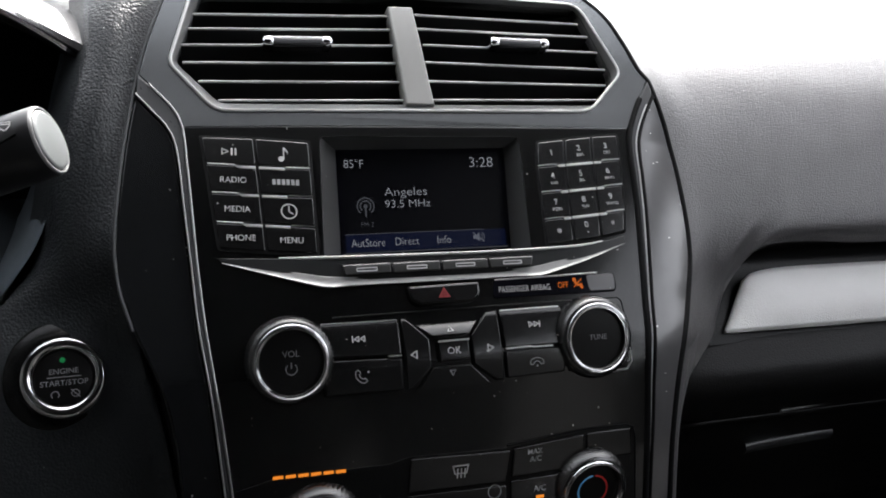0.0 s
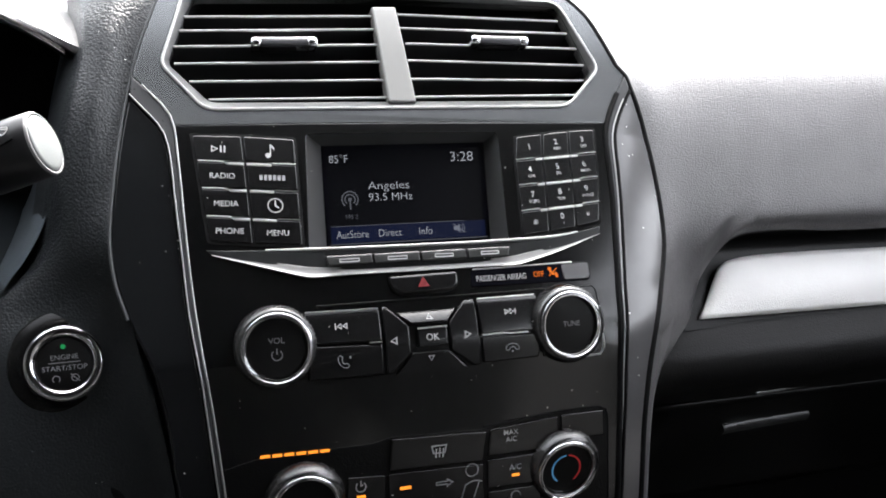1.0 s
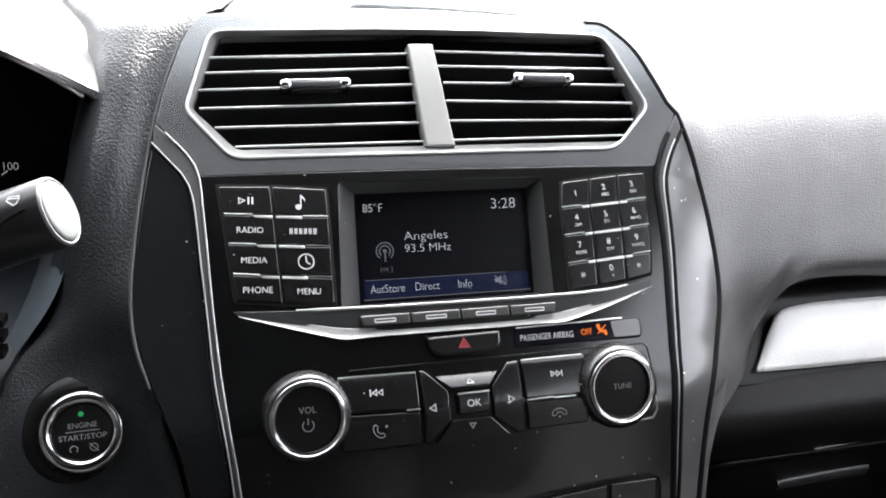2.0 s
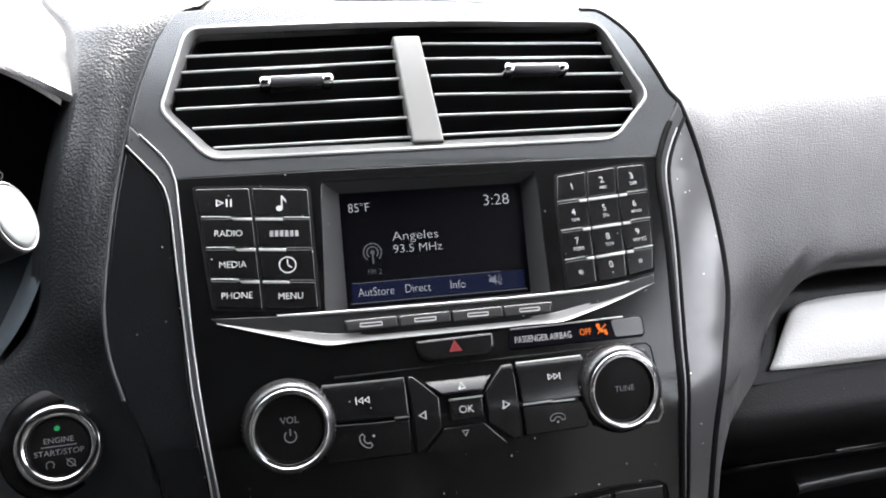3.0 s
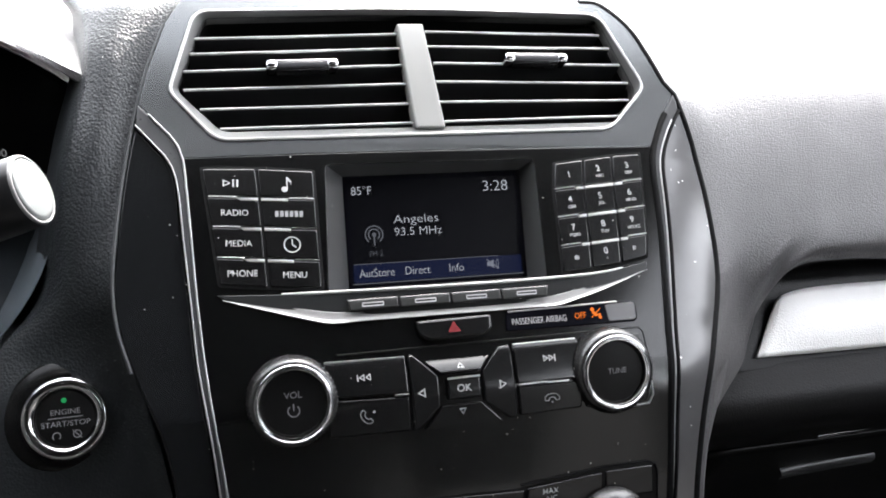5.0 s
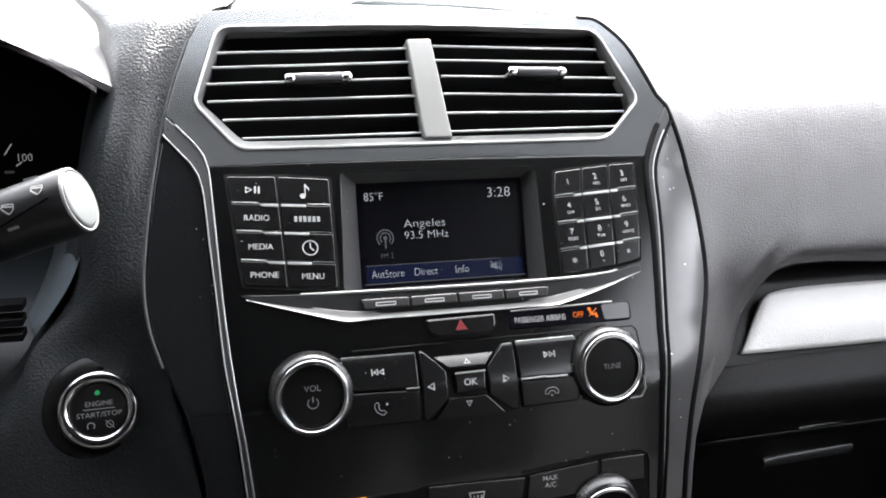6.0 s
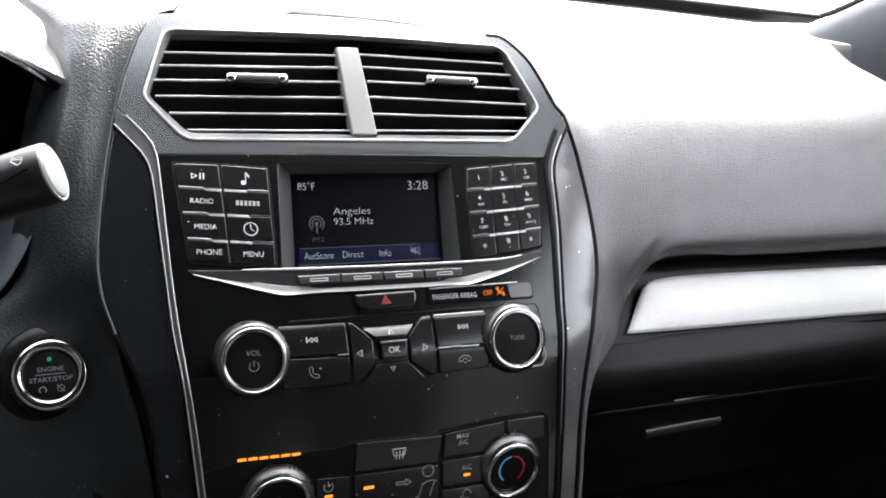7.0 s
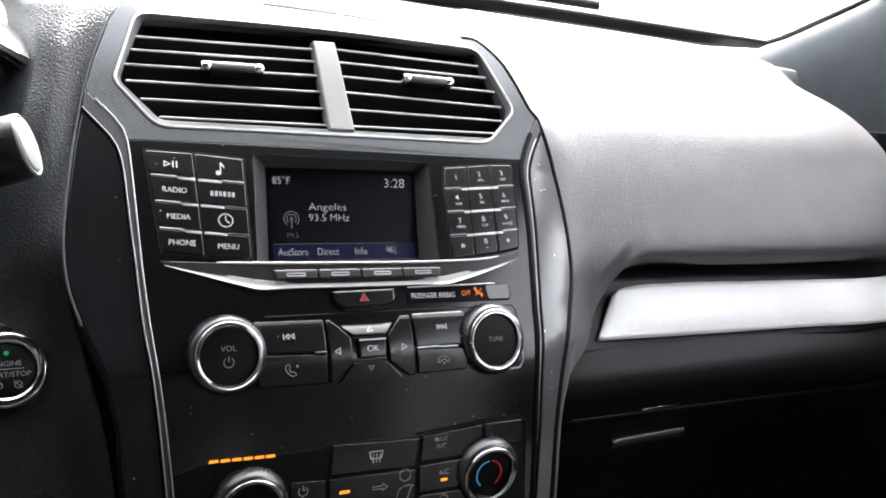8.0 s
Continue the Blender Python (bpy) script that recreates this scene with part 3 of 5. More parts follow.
for body, size, x, y, mat, wide in (
    ("85\u00b0F", 5.2, -42.8, 24.0, TEXTLIGHT, 0.92), ("3:28", 6.6, 38.2, 23.6, TEXTLIGHT, 1.05),
    ("Angeles", 5.2, -11.6, 8.4, TEXTLIGHT, 1.2), ("93.5 MHz", 5.0, -11.0, -1.0, TEXTLIGHT, 1.06), ("FM 2", 3.2, -36.8, -13.0, DIMLIGHT, 0.9),
    ("AutStore", 5.0, -37.0, -24.0, TEXTLIGHT, 0.80), ("Direct", 5.0, -13.2, -24.0, TEXTLIGHT, 0.84), ("Info", 5.0, 10.2, -24.0, TEXTLIGHT, 0.88),
):
    lettering(body, size, screen_at(x, y), mat, display, "display_text", squeeze=wide, bold=-0.012)
icon([disc(1.3), line(0, -1, 0, -6.4, 1.0), arc(2.8, 3.6, -50, 230), arc(4.7, 5.5, -50, 230)], screen_at(-37.2, -2.0), DIMLIGHT, display, "mast_symbol")
icon([bar(-3.4, -1.2, -1.4, 1.2), [(-1.4, -1.2), (0.8, -2.8), (0.8, 2.8), (-1.4, 1.2)], arc(2.3, 2.7, -50, 50), arc(3.7, 4.1, -50, 50), line(-3.5, 3, 3.8, -3, 0.6)], screen_at(32.5, -23.4), MUTELIGHT, display, "mute_symbol")


def key(name, pts, parent, top=0.6, r=1.2, mat=BUTTON, gap=0.45, bevel=0.9, w0=-8, place=at, step=9.0):
    pts = pts if area2(list(pts)) > 0 else pts[::-1]
    return plate(name, rounded(inset([tuple(p) for p in pts], gap), r), w0, top, mat, parent, bevel=bevel, place=place, step=step)


# left block, two columns of four
LB_L = [(-127, 131), (-125.5, 114.5), (-124, 97.5), (-122.5, 80.5), (-121, 65)]
LB_M = [(-98, 130), (-97.5, 112.5), (-97, 95.5), (-96.5, 78), (-96, 62)]
LB_R = [(-67, 127.5), (-67.3, 110.5), (-67.6, 93.3), (-67.8, 75.5), (-68, 60)]
LEFT_KEYS = {(0, 1): "RADIO", (0, 2): "MEDIA", (0, 3): "PHONE", (1, 3): "MENU"}
for row in range(4):
    for col, (a, b) in enumerate(((LB_L, LB_M), (LB_M, LB_R))):
        quad = [a[row + 1], b[row + 1], b[row], a[row]]
        k = key("button", quad, radio, top=1.0, r=1.6 if row in (0, 3) else 0.8)
        cu, cv = sum(p[0] for p in quad) / 4, sum(p[1] for p in quad) / 4
        m = frame_at(cu, cv - 0.5, 1.12) @ pose(0, 0, 0, 0, 0, -3)
        if (col, row) in LEFT_KEYS:
            lettering(LEFT_KEYS[col, row], 3.6, m, LEGEND, k, bold=0.001, squeeze=0.95)
        elif row == 0 and col == 0:
            icon([[[(-4.2, -2.2), (0, 0), (-4.2, 2.2)], [(-3.5, -1.1), (-1.3, 0), (-3.5, 1.1)]], bar(0.8, -2.2, 1.8, 2.2), bar(2.9, -2.2, 3.9, 2.2)], m, LEGEND, k)
        elif row == 0:
            icon([disc(1.7, 16, (-1.2, -3)), bar(-0.1, -3, 0.6, 4.4), [(0.6, 4.4), (2.6, 1.8), (2.4, -0.4), (1.9, 1.3), (0.6, 2.6)]], m, LEGEND, k)
        elif row == 1:
            icon([bar(-7.6 + 2.6 * i, -1.7, -5.7 + 2.6 * i, 1.7) for i in range(6)], m, DIMLEGEND, k, "plain_bar")
        else:
            icon([[disc(4.6), disc(3.9)], line(0, 0, 0, 3.2, 0.7), line(0, 0, 2.2, -1.6, 0.7)], m, LEGEND, k, "clock_symbol")
for row in (1, 2, 3):
    p, q, r = LB_L[row], LB_M[row], LB_R[row]
    for (a, b, f0, f1) in ((p, q, 0.64, 0.97), (q, r, 0.03, 0.5)):
        s, e = Vector(a).lerp(Vector(b), f0), Vector(a).lerp(Vector(b), f1)
        plate("key_ledge", [(s.x, s.y - 2.0), (e.x, e.y - 2.0), (e.x, e.y - 0.3), (s.x - 2.2 * (f0 > 0.5), s.y - 0.3)], -3, 1.5, SILVER, radio, bevel=0.4, label="bright key ledge")
    for (a, b, f0, f1) in ((p, q, 0.05, 0.58), (q, r, 0.52, 0.97)):
        s, e = Vector(a).lerp(Vector(b), f0), Vector(a).lerp(Vector(b), f1)
        tube("key_line", [at(s.x, s.y + 0.1, 1.0), at(e.x, e.y + 0.1, 1.0)], 0.00032, SILVER, radio, n=6)

plate("key_well", rounded(inset(LB_L[::-1] + [LB_M[0]] + LB_R + [LB_M[-1]], 0.9), 2.0), -6, 0.25, CAVITY, radio, bevel=0.2, label="dark gap round the keys")

# number block, three columns of four
NB = [[(77, 127.5), (73.5, 110.5), (72.3, 93), (71.2, 75.5), (70, 59)],
      [(96.5, 129.5), (93.3, 112), (91.8, 94.5), (90.3, 77), (89, 60.8)],
      [(116, 131.5), (113.2, 113.5), (111.5, 96), (109.8, 78.6), (108, 62.8)],
      [(135.5, 132.5), (133, 115), (130.8, 97.6), (128.4, 80.3), (125.5, 66)]]
plate("key_well", rounded(inset(NB[0][::-1] + [NB[1][0], NB[2][0]] + NB[3] + [NB[2][-1], NB[1][-1]], 0.9), 2.0), -6, 0.25, CAVITY, radio, bevel=0.2, label="dark gap round the keys")
DIGITS = ["1", "2", "3", "4", "5", "6", "7", "8", "9", "*", "0", "#"]
LETTERS = ["", "ABC", "DEF", "GHI", "JKL", "MNO", "PQRS", "TUV", "WXYZ", "", "+", ""]
for row in range(4):
    for col in range(3):
        a, b = NB[col], NB[col + 1]
        quad = [a[row + 1], b[row + 1], b[row], a[row]]
        k = key("number_key", quad, radio, top=1.1, r=1.6 if row in (0, 3) else 0.7)
        cu, cv = sum(p[0] for p in quad) / 4, sum(p[1] for p in quad) / 4
        d, l = DIGITS[row * 3 + col], LETTERS[row * 3 + col]
        turn = pose(0, 0, 0, 0, 0, 4)
        lettering(d, {"*": 5.5, "#": 2.8}.get(d, 4.0), frame_at(cu, cv + (1.6 if l else 0), 1.22) @ turn, LEGEND, k, bold=0.004)
        if l:
            lettering(l, 2.1, frame_at(cu + 0.3, cv - 3.2, 1.22) @ turn, LEGEND, k, bold=0.002)
for row in (1, 2, 3):
    p, q, r, s = [c[row] for c in NB]
    for (a, b, f0, f1) in ((p, q, 0.72, 0.97), (q, r, 0.03, 0.97), (r, s, 0.03, 0.28)):
        x, y = Vector(a).lerp(Vector(b), f0), Vector(a).lerp(Vector(b), f1)
        plate("key_ledge", [(x.x, x.y - 1.9), (y.x, y.y - 1.9), (y.x, y.y - 0.2), (x.x, x.y - 0.2)], -3, 1.6, SILVER, radio, bevel=0.4, label="bright key ledge")
    for (a, b, f0, f1) in ((p, q, 0.04, 0.7), (r, s, 0.3, 0.97)):
        x, y = Vector(a).lerp(Vector(b), f0), Vector(a).lerp(Vector(b), f1)
        tube("key_line", [at(x.x, x.y + 0.3, 1.1), at(y.x, y.y + 0.3, 1.1)], 0.00035, SILVER, radio, n=6)

# lip below the display with four soft keys and a chamfer lightened as a highlight
LIP_T = fine([(-123, 60), (-92, 58.5), (-57, 57.5), (-4, 57), (53, 57), (96, 58.5), (125, 63.5)], 30)
LIP_B = fine([(-120, 57.5), (-94, 51), (-70, 45.5), (-57, 44), (-6, 43.5), (55, 44), (70, 46), (96, 51), (124, 58.5)], 40)
plate("lip", LIP_T + LIP_B[::-1], -9, 0.5, UPPER, radio, bevel=0.5, label="satin graphite lip")


def chamfer_depth(u):
    """The chamfer is widest beside the soft keys and runs out to both ends."""
    return float(np.interp(abs(u + 1), [0, 40, 56, 66, 80, 104, 122], [2.4, 2.5, 3.2, 4.2, 3.0, 1.5, 0.3]))


scoop = ((2.8, 0.1, -0.3), (2.6, 0.1, 0.56), (1.9, 0.2, 0.62), (1.1, 0.35, 0.76), (0.4, 0.5, 1.02), (0, 0.68, 1.4), (0, 0.84, 1.9), (0, 0.95, 2.3), (0, 1.0, 2.2), (0, 1.03, -0.8))
loft("lip_chamfer", [[at(u, v + dv * min(1.0, chamfer_depth(u) / 3.0) - k * chamfer_depth(u), w * min(1.0, 0.12 + chamfer_depth(u) / 4.2)) for u, v in LIP_B] for dv, k, w in scoop], LIPGREY, radio, nu=60, nv=28, label="shoulder below the soft keys, lightened as a highlight")
# Silver bar drawn as the highlight on the lip's upper edge.
tube("lip_line", [at(a, b, 0.5 - 1.5 * max(0.0, abs(a - 8) - 76) / 28) for a, b in LIP_T if -98 < a < 114], 0.0010, RIMSILVER, radio, "upper edge of the lip, silvered as a highlight")


def soft_place(u, v, w):
    """The soft keys roll back along their upper edge."""
    return at(u, v, w - 0.12 * max(0.0, v - 50.6) ** 2 if w > 0 else w)


SOFT = [-57, -28, 1, 30.3, 60]
for a, b in zip(SOFT, SOFT[1:]):
    k = key("soft_key", [(a + (1.5 if a == -57 else 0), 46), (b - (2.5 if b == 60 else 0), 46.3), (b, 53.6), (a, 53.4)], radio, top=3.0, r=1.2, mat=SOFTKEY, w0=-2, place=soft_place, step=1.2)
    mm = frame_at((a + b) / 2, 49.4, 3.1)
    icon([[rounded(bar(-6.0, -1.2, 6.0, 1.2), 0.8), rounded(bar(-5.4, -0.5, 5.4, 0.5), 0.3)]], mm, LEGEND, k, "key_mark")

# lower control row
low = thing("radio_controls", "lower radio control row with two chrome-ringed knobs", "car radio")
tube("seam", [at(u, v, 0.25) for u, v in ((113.5, 12), (114, -14), (111, -18.5), (96, -19.4))], 0.0007, SILVER, low)
tube("seam", [at(u, v, -0.1) for u, v in ((-64, 23.8), (0, 24.2), (70, 24.6), (111, 24.6), (113.5, 22), (114, 10))], 0.0005, HARD, low)
T0 = 2.6


def crowned(u, v, w):
    """The row rolls back along its upper edge."""
    return at(u, v, w - 0.045 * max(0.0, v - 15.5) ** 2 if w > 0 else w)


def tipped(u, v, w):
    """The upper arrow key leans back."""
    d = max(0.0, v - 8.6)
    return at(u, v, w - 0.25 * d - 0.032 * d * d if w > 0 else w)


def low_key(name, pts, top=T0, r=1.2, place=crowned):
    return key(name, pts, low, top=top, r=r, w0=-2, bevel=0.9, gap=0.35, place=place, step=2.0)


# outline of a telephone handset
ear = [(-4.4, -1.7), (-4.4, 0.3), (-2.6, 1.8), (0, 2.3), (2.6, 1.8), (4.4, 0.3), (4.4, -1.7), (2.2, -1.7), (1.7, -0.3), (0, 0.2), (-1.7, -0.3), (-2.2, -1.7)]
HANDSET = [line(*a, *b, 0.55) for a, b in zip(ear, ear[1:] + ear[:1])]
k = low_key("previous_key", [(-72, 1.5), (-28, 0), (-28, 20.5), (-72, 21)])
tri = lambda x, s: [[(x, 0), (x + s, 2.4), (x + s, -2.4)], [(x + 0.32 * s, 0), (x + 0.84 * s, 1.3), (x + 0.84 * s, -1.3)]]  # noqa: E731
icon([bar(-5.2, -2.4, -4.4, 2.4), tri(-4.2, 4), tri(0, 4)], frame_at(-51, 11, T0 + 0.1) @ Matrix.Scale(0.78, 4), LEGEND, k)
k = low_key("call_key", [(-72, -18.5), (-28, -19), (-28, -0.6), (-72, 0.9)], T0 - 0.4)
icon(HANDSET, frame_at(-52, -9.5, T0 - 0.3) @ pose(0, 0, 0, 0, 0, 128) @ Matrix.Scale(0.9, 4), DIMLEGEND, k)
icon([disc(0.7, 10)], frame_at(-47.6, -7.0, T0 - 0.3), DIMLEGEND, k)
k = low_key("left_key", [(-27, -18.8), (-24, -18.8), (-11.5, -8), (-11.5, 8.3), (-24, 21), (-27, 21)], T0 + 0.2, 0.6)
icon([[[(-2.4, 0), (1.8, 2.4), (1.8, -2.4)], [(-1.3, 0), (1.1, 1.4), (1.1, -1.4)]]], frame_at(-21.5, 0, T0 + 0.3), LEGEND, k)
k = low_key("right_key", [(31, -18), (26, -18.2), (12.5, -8), (12.5, 8.3), (24, 21.5), (31, 22)], T0 + 0.2, 0.6)
icon([[[(2.4, 0), (-1.8, 2.4), (-1.8, -2.4)], [(1.3, 0), (-1.1, 1.4), (-1.1, -1.4)]]], frame_at(23.5, 0.4, T0 + 0.3), LEGEND, k)
k = low_key("up_key", [(-22.5, 20.6), (-10.8, 8.6), (11.5, 8.6), (22.8, 21)], T0 + 1.6, 0.6, tipped)
icon([[[(0, 2.4), (2.3, -1.8), (-2.3, -1.8)], [(0, 1.0), (1.2, -1.1), (-1.2, -1.1)]]], frame_at(1, 12.6, T0 + 0.25) @ pose(0, 0, 0, -26.5, 0, 0), LEGEND, k)
k = low_key("down_key", [(-22, -19.6), (23.5, -19.2), (11.5, -7.2), (-10.8, -7.2)], T0 - 0.6, 0.6)
icon([[[(0, -2.0), (2.1, 1.6), (-2.1, 1.6)], [(0, -0.9), (1.1, 1.0), (-1.1, 1.0)]]], frame_at(0.3, -11.5, T0 - 0.5), DIMLEGEND, k)
k = low_key("ok_key", [(-7.5, -5.6), (11.3, -5.2), (11.2, 6.8), (-7.5, 6.6)], T0 + 0.8, 0.8)
lettering("OK", 4.0, frame_at(1.6, 0.6, T0 + 0.9), LEGEND, k, bold=0.004)
# Silver bar that draws the glint on the key's upper edge.
tube("key_line", [at(-7, 6.0, T0 + 0.7), at(11, 6.2, T0 + 0.7)], 0.0006, SILVER, low, n=6)
k = low_key("next_key", [(32, -0.6), (71, -1), (72, 22.3), (32, 22)])
icon([bar(4.4, -2.4, 5.2, 2.4), [[(4.2, 0), (0.2, 2.4), (0.2, -2.4)], [(2.9, 0), (0.85, 1.3), (0.85, -1.3)]], [[(0, 0), (-4, 2.4), (-4, -2.4)], [(-1.3, 0), (-3.35, 1.3), (-3.35, -1.3)]]], frame_at(52, 12, T0 + 0.1) @ Matrix.Scale(0.78, 4), LEGEND, k)
k = low_key("hang_up_key", [(32.5, -17.6), (69, -17), (71, -1.6), (32, -1.2)], T0 - 0.4)
icon(HANDSET + [disc(0.7, 10, (0, -2.6))], frame_at(51.5, -9.5, T0 - 0.3) @ Matrix.Scale(0.95, 4), DIMLEGEND, k)
# More silver bars, drawn as glints along the edges of the row.
for pts in (((-71, 20.6), (-29, 20.1)), ((33, 21.5), (70, 21.8))):
    tube("key_line", [crowned(u, v - 0.3, T0 + 0.05) for u, v in pts], 0.0005, SILVER, low, n=6)
tube("key_line", [at(-36, 0.3, T0), at(-28.6, 0.2, T0)], 0.0005, SILVER, low, n=6)
tube("key_line", [at(33, -0.9, T0), at(48, -0.6, T0), at(50, -1.2, T0), at(62, -1.2, T0)], 0.0005, SILVER, low, n=6)


def knob(name, u, v, r, parent, height=9, tip=11):
    """A round knob: knurled skirt, chrome ring and dark dished face."""
    m = frame_at(u, v + 0.3, 0) @ pose(0, 0, 0, tip, 0, 0)
    body = lathe(name, [(r + 0.6, -8), (r + 0.6, -3.6), (r, -3.0), (r - 1.4, height - 3.2), (r - 2.0, height - 2.0), (r - 2.8, height - 1.7), (r - 3.2, height - 2.4)], m, DARKCHROME, parent, n=112, label="round knob with knurled dark silver skirt", knurl=(2, 3, 1.3))
    lathe("ring", [(r - 2.9, height - 3), (r - 3.0, height - 1.1), (r - 3.4, height - 0.5), (r - 4.0, height - 0.4), (r - 4.5, height - 0.9), (r - 4.8, height - 1.7), (r - 5.1, height - 1.8), (r - 5.4, height - 1.4), (r - 5.8, height - 1.4), (r - 6.1, height - 1.9), (r - 6.3, height - 5)], m, CHROME, body, label="bright chrome ring")
    lathe("knob_face", [(r - 6.1, height - 4.6), (r - 6.6, height - 4.0), (r - 7.4, height - 3.9), (0, height - 4.3)], m, RUBBER, body, label="dark knob face")
    return body, m @ Matrix.Translation((0, 0, (height - 3.8) / 1000))


k, m = knob("volume_knob", -88.8, 2.0, 22.8, low)
lettering("VOL", 3.4, m @ Matrix.Translation((0, 0.0042, 0)), DIMLEGEND, k, bold=0.002)
icon([arc(2.6, 3.2, -230, 50), line(0, 0.3, 0, 3.6, 0.7)], m @ Matrix.Translation((0, -0.0038, 0)), DIMLEGEND, k)
k, m = knob("tuning_knob", 89.6, 1.4, 23.6, low)
lettering("TUNE", 3.2, m @ Matrix.Translation((0.001, 0.0005, 0)), DIMLEGEND, k, bold=0.002)
plate("corner_key", rounded([(72, -17), (110.5, -17), (111, 21.5), (74, 22)], [1, 3, 3, 1]), -2, 1.4, BUTTON, low, bevel=0.8)

# ---- hazard switch and airbag lamp ----
haz = thing("hazard_switch", "black hazard switch with a red triangle", "switch")
k = plate("button", rounded([(-20.5, 38.5), (22.5, 39.3), (22.3, 30.5), (17.5, 27.4), (-14.5, 26.8), (-20, 30.5)], [1.5, 1.5, 3, 4, 4, 3]), -6, 3.0, BUTTON, haz, bevel=1.8)
icon([[[(0, 3.6), (3.7, -2.6), (-3.7, -2.6)], [(0, 1.1), (1.4, -1.2), (-1.4, -1.2)]], [(0, 0.8), (1.15, -1.05), (-1.15, -1.05)]], frame_at(0.4, 33.4, 3.1), REDMARK, k, "red_triangle")
air = thing("airbag_lamp", "black passenger airbag lamp strip, lit orange", "warning lamp")
k = plate("lens", rounded([(30.5, 28.6), (110, 28.2), (112, 31), (112, 40.6), (32, 39.6)], [2, 2, 3, 3, 2]), -6, 0.7, SCREEN, air, bevel=0.8)
tube("lens_line", [at(u, v, 0.6) for u, v in ((33, 39.6), (70, 40.0), (100, 40.6))], 0.0005, SILVER, air)
plate("end_window", rounded([(93, 29.5), (110.5, 29.5), (111, 39.6), (92, 39.4)], 2), 0, 0.95, GLOSS, air, bevel=0.3, label="grey end of the lens")
lettering("PASSENGER AIRBAG", 3.7, frame_at(51.0, 33.6, 0.85), LEGEND, k, squeeze=0.72, bold=0.0)
lettering("OFF", 3.7, frame_at(76, 34.2, 0.85), ORANGE, k, squeeze=0.8, bold=0.004)
icon([disc(1.3, 10, (-1.6, 2.2)), line(-1.6, 1.0, 0.6, -1.4, 1.8), line(0.2, -1.2, 3.2, -0.8, 1.2), line(-2.6, -2.4, 3.4, 2.6, 0.6), disc(1.1, 10, (2.6, -2.4))], frame_at(85.5, 34.8, 0.85), ORANGE, k, "airbag_symbol")

# ---- climate panel ----
cli = thing("climate_panel", "black climate control panel with two chrome-ringed dials", "climate control")
plate("faceplate", rounded([(-124, -62), (-100, -56.5), (-37, -56.5), (-27, -54), (32, -56), (80, -51.5), (110, -51.5), (113, -56), (113, -128), (-119, -128)], [3, 8, 3, 3, 3, 3, 3, 3, 6, 6]), -6, 0.5, HARD, cli, bevel=0.4)
tube("seam", [at(u, v, 0.5) for u, v in ((31, -54.6), (80, -50.8), (108, -50.8), (112.5, -53), (113.5, -58), (113.5, -120))], 0.0007, CAVITY, cli)


def cli_key(name, pts, top=2.0):
    return key(name, pts, cli, top=top, r=1.2, w0=-2, gap=0.4)


k = cli_key("defrost_key", [(-29, -74), (29.5, -75.2), (33, -57), (-27, -55)])
mm = frame_at(2, -65.3, 2.1)
icon([[[(-5, 3.6), (5, 3.6), (3.8, -1.6), (-3.8, -1.6)], [(-4, 2.8), (4, 2.8), (3.1, -0.9), (-3.1, -0.9)]]] + [line(x, -3.8, x + 0.5, 1.6, 0.8) for x in (-2.2, 0, 2.2)], mm, LEGEND, k)
k = cli_key("max_cooling_key", [(32, -73), (66, -72.5), (79, -69), (79.5, -53), (34, -56.4)])
lettering("MAX", 3.2, frame_at(47.5, -59.6, 2.1), LEGEND, k, bold=0.002)
lettering("A/C", 3.2, frame_at(47.8, -63.8, 2.1), LEGEND, k, bold=0.002)
k = cli_key("blank_key", [(80.5, -69), (111, -69), (111, -52.6), (80.5, -52.6)], 1.4)
k = cli_key("cooling_key", [(31.5, -92), (66, -92), (66, -73.5), (31.5, -74)])
lettering("A/C", 3.4, frame_at(50, -80.6, 2.1), LEGEND, k, bold=0.002)
icon([bar(-2.5, -0.9, 2.5, 0.9)], frame_at(50, -85.4, 2.1), AMBER, k, "amber_lamp")
k = cli_key("recirculation_key", [(31, -112), (68, -112), (66.5, -92.8), (31.5, -92.8)])
icon([arc(2.6, 3.4, 0, 300), bar(-5, -3, -3.4, -1)], frame_at(50, -98, 2.1), DIMLEGEND, k)
icon([bar(-2.5, -0.9, 2.5, 0.9)], frame_at(50, -104, 2.1), AMBER, k, "amber_lamp")
k = cli_key("airflow_key", [(-30, -112), (30, -112), (30, -75.8), (-29.5, -74.6)])
icon([bar(-3.4, -1.0, 3.4, 1.0)], frame_at(-19, -84, 2.1), AMBER, k, "amber_lamp")
icon([[[(-5, 1.2), (1.5, 1.2), (1.5, 2.8), (6, 0), (1.5, -2.8), (1.5, -1.2), (-5, -1.2)], [(-4.3, 0.5), (2.2, 0.5), (2.2, 1.4), (4.6, 0), (2.2, -1.4), (2.2, -0.5), (-4.3, -0.5)]]], frame_at(4.5, -84.3, 2.1), DIMLEGEND, k)
icon([[disc(4.2), disc(3.5)], arc(8.4, 9.2, 60, 130, 10, (2, -15.5)), line(-4, -8, -6.5, -16, 0.7), line(-6.5, -16, -12, -19, 0.7), line(4.4, -7.6, 1, -17, 0.7)], frame_at(22, -79, 2.1), DIMLEGEND, k, "figure_outline")
k = cli_key("fan_key", [(-57, -112), (-31, -112), (-30.5, -74.8), (-53, -73.5)], 1.6)
icon([arc(2.6, 3.2, -230, 50), line(0, 0.3, 0, 3.6, 0.7)], frame_at(-45.3, -80, 1.7), DIMLEGEND, k)
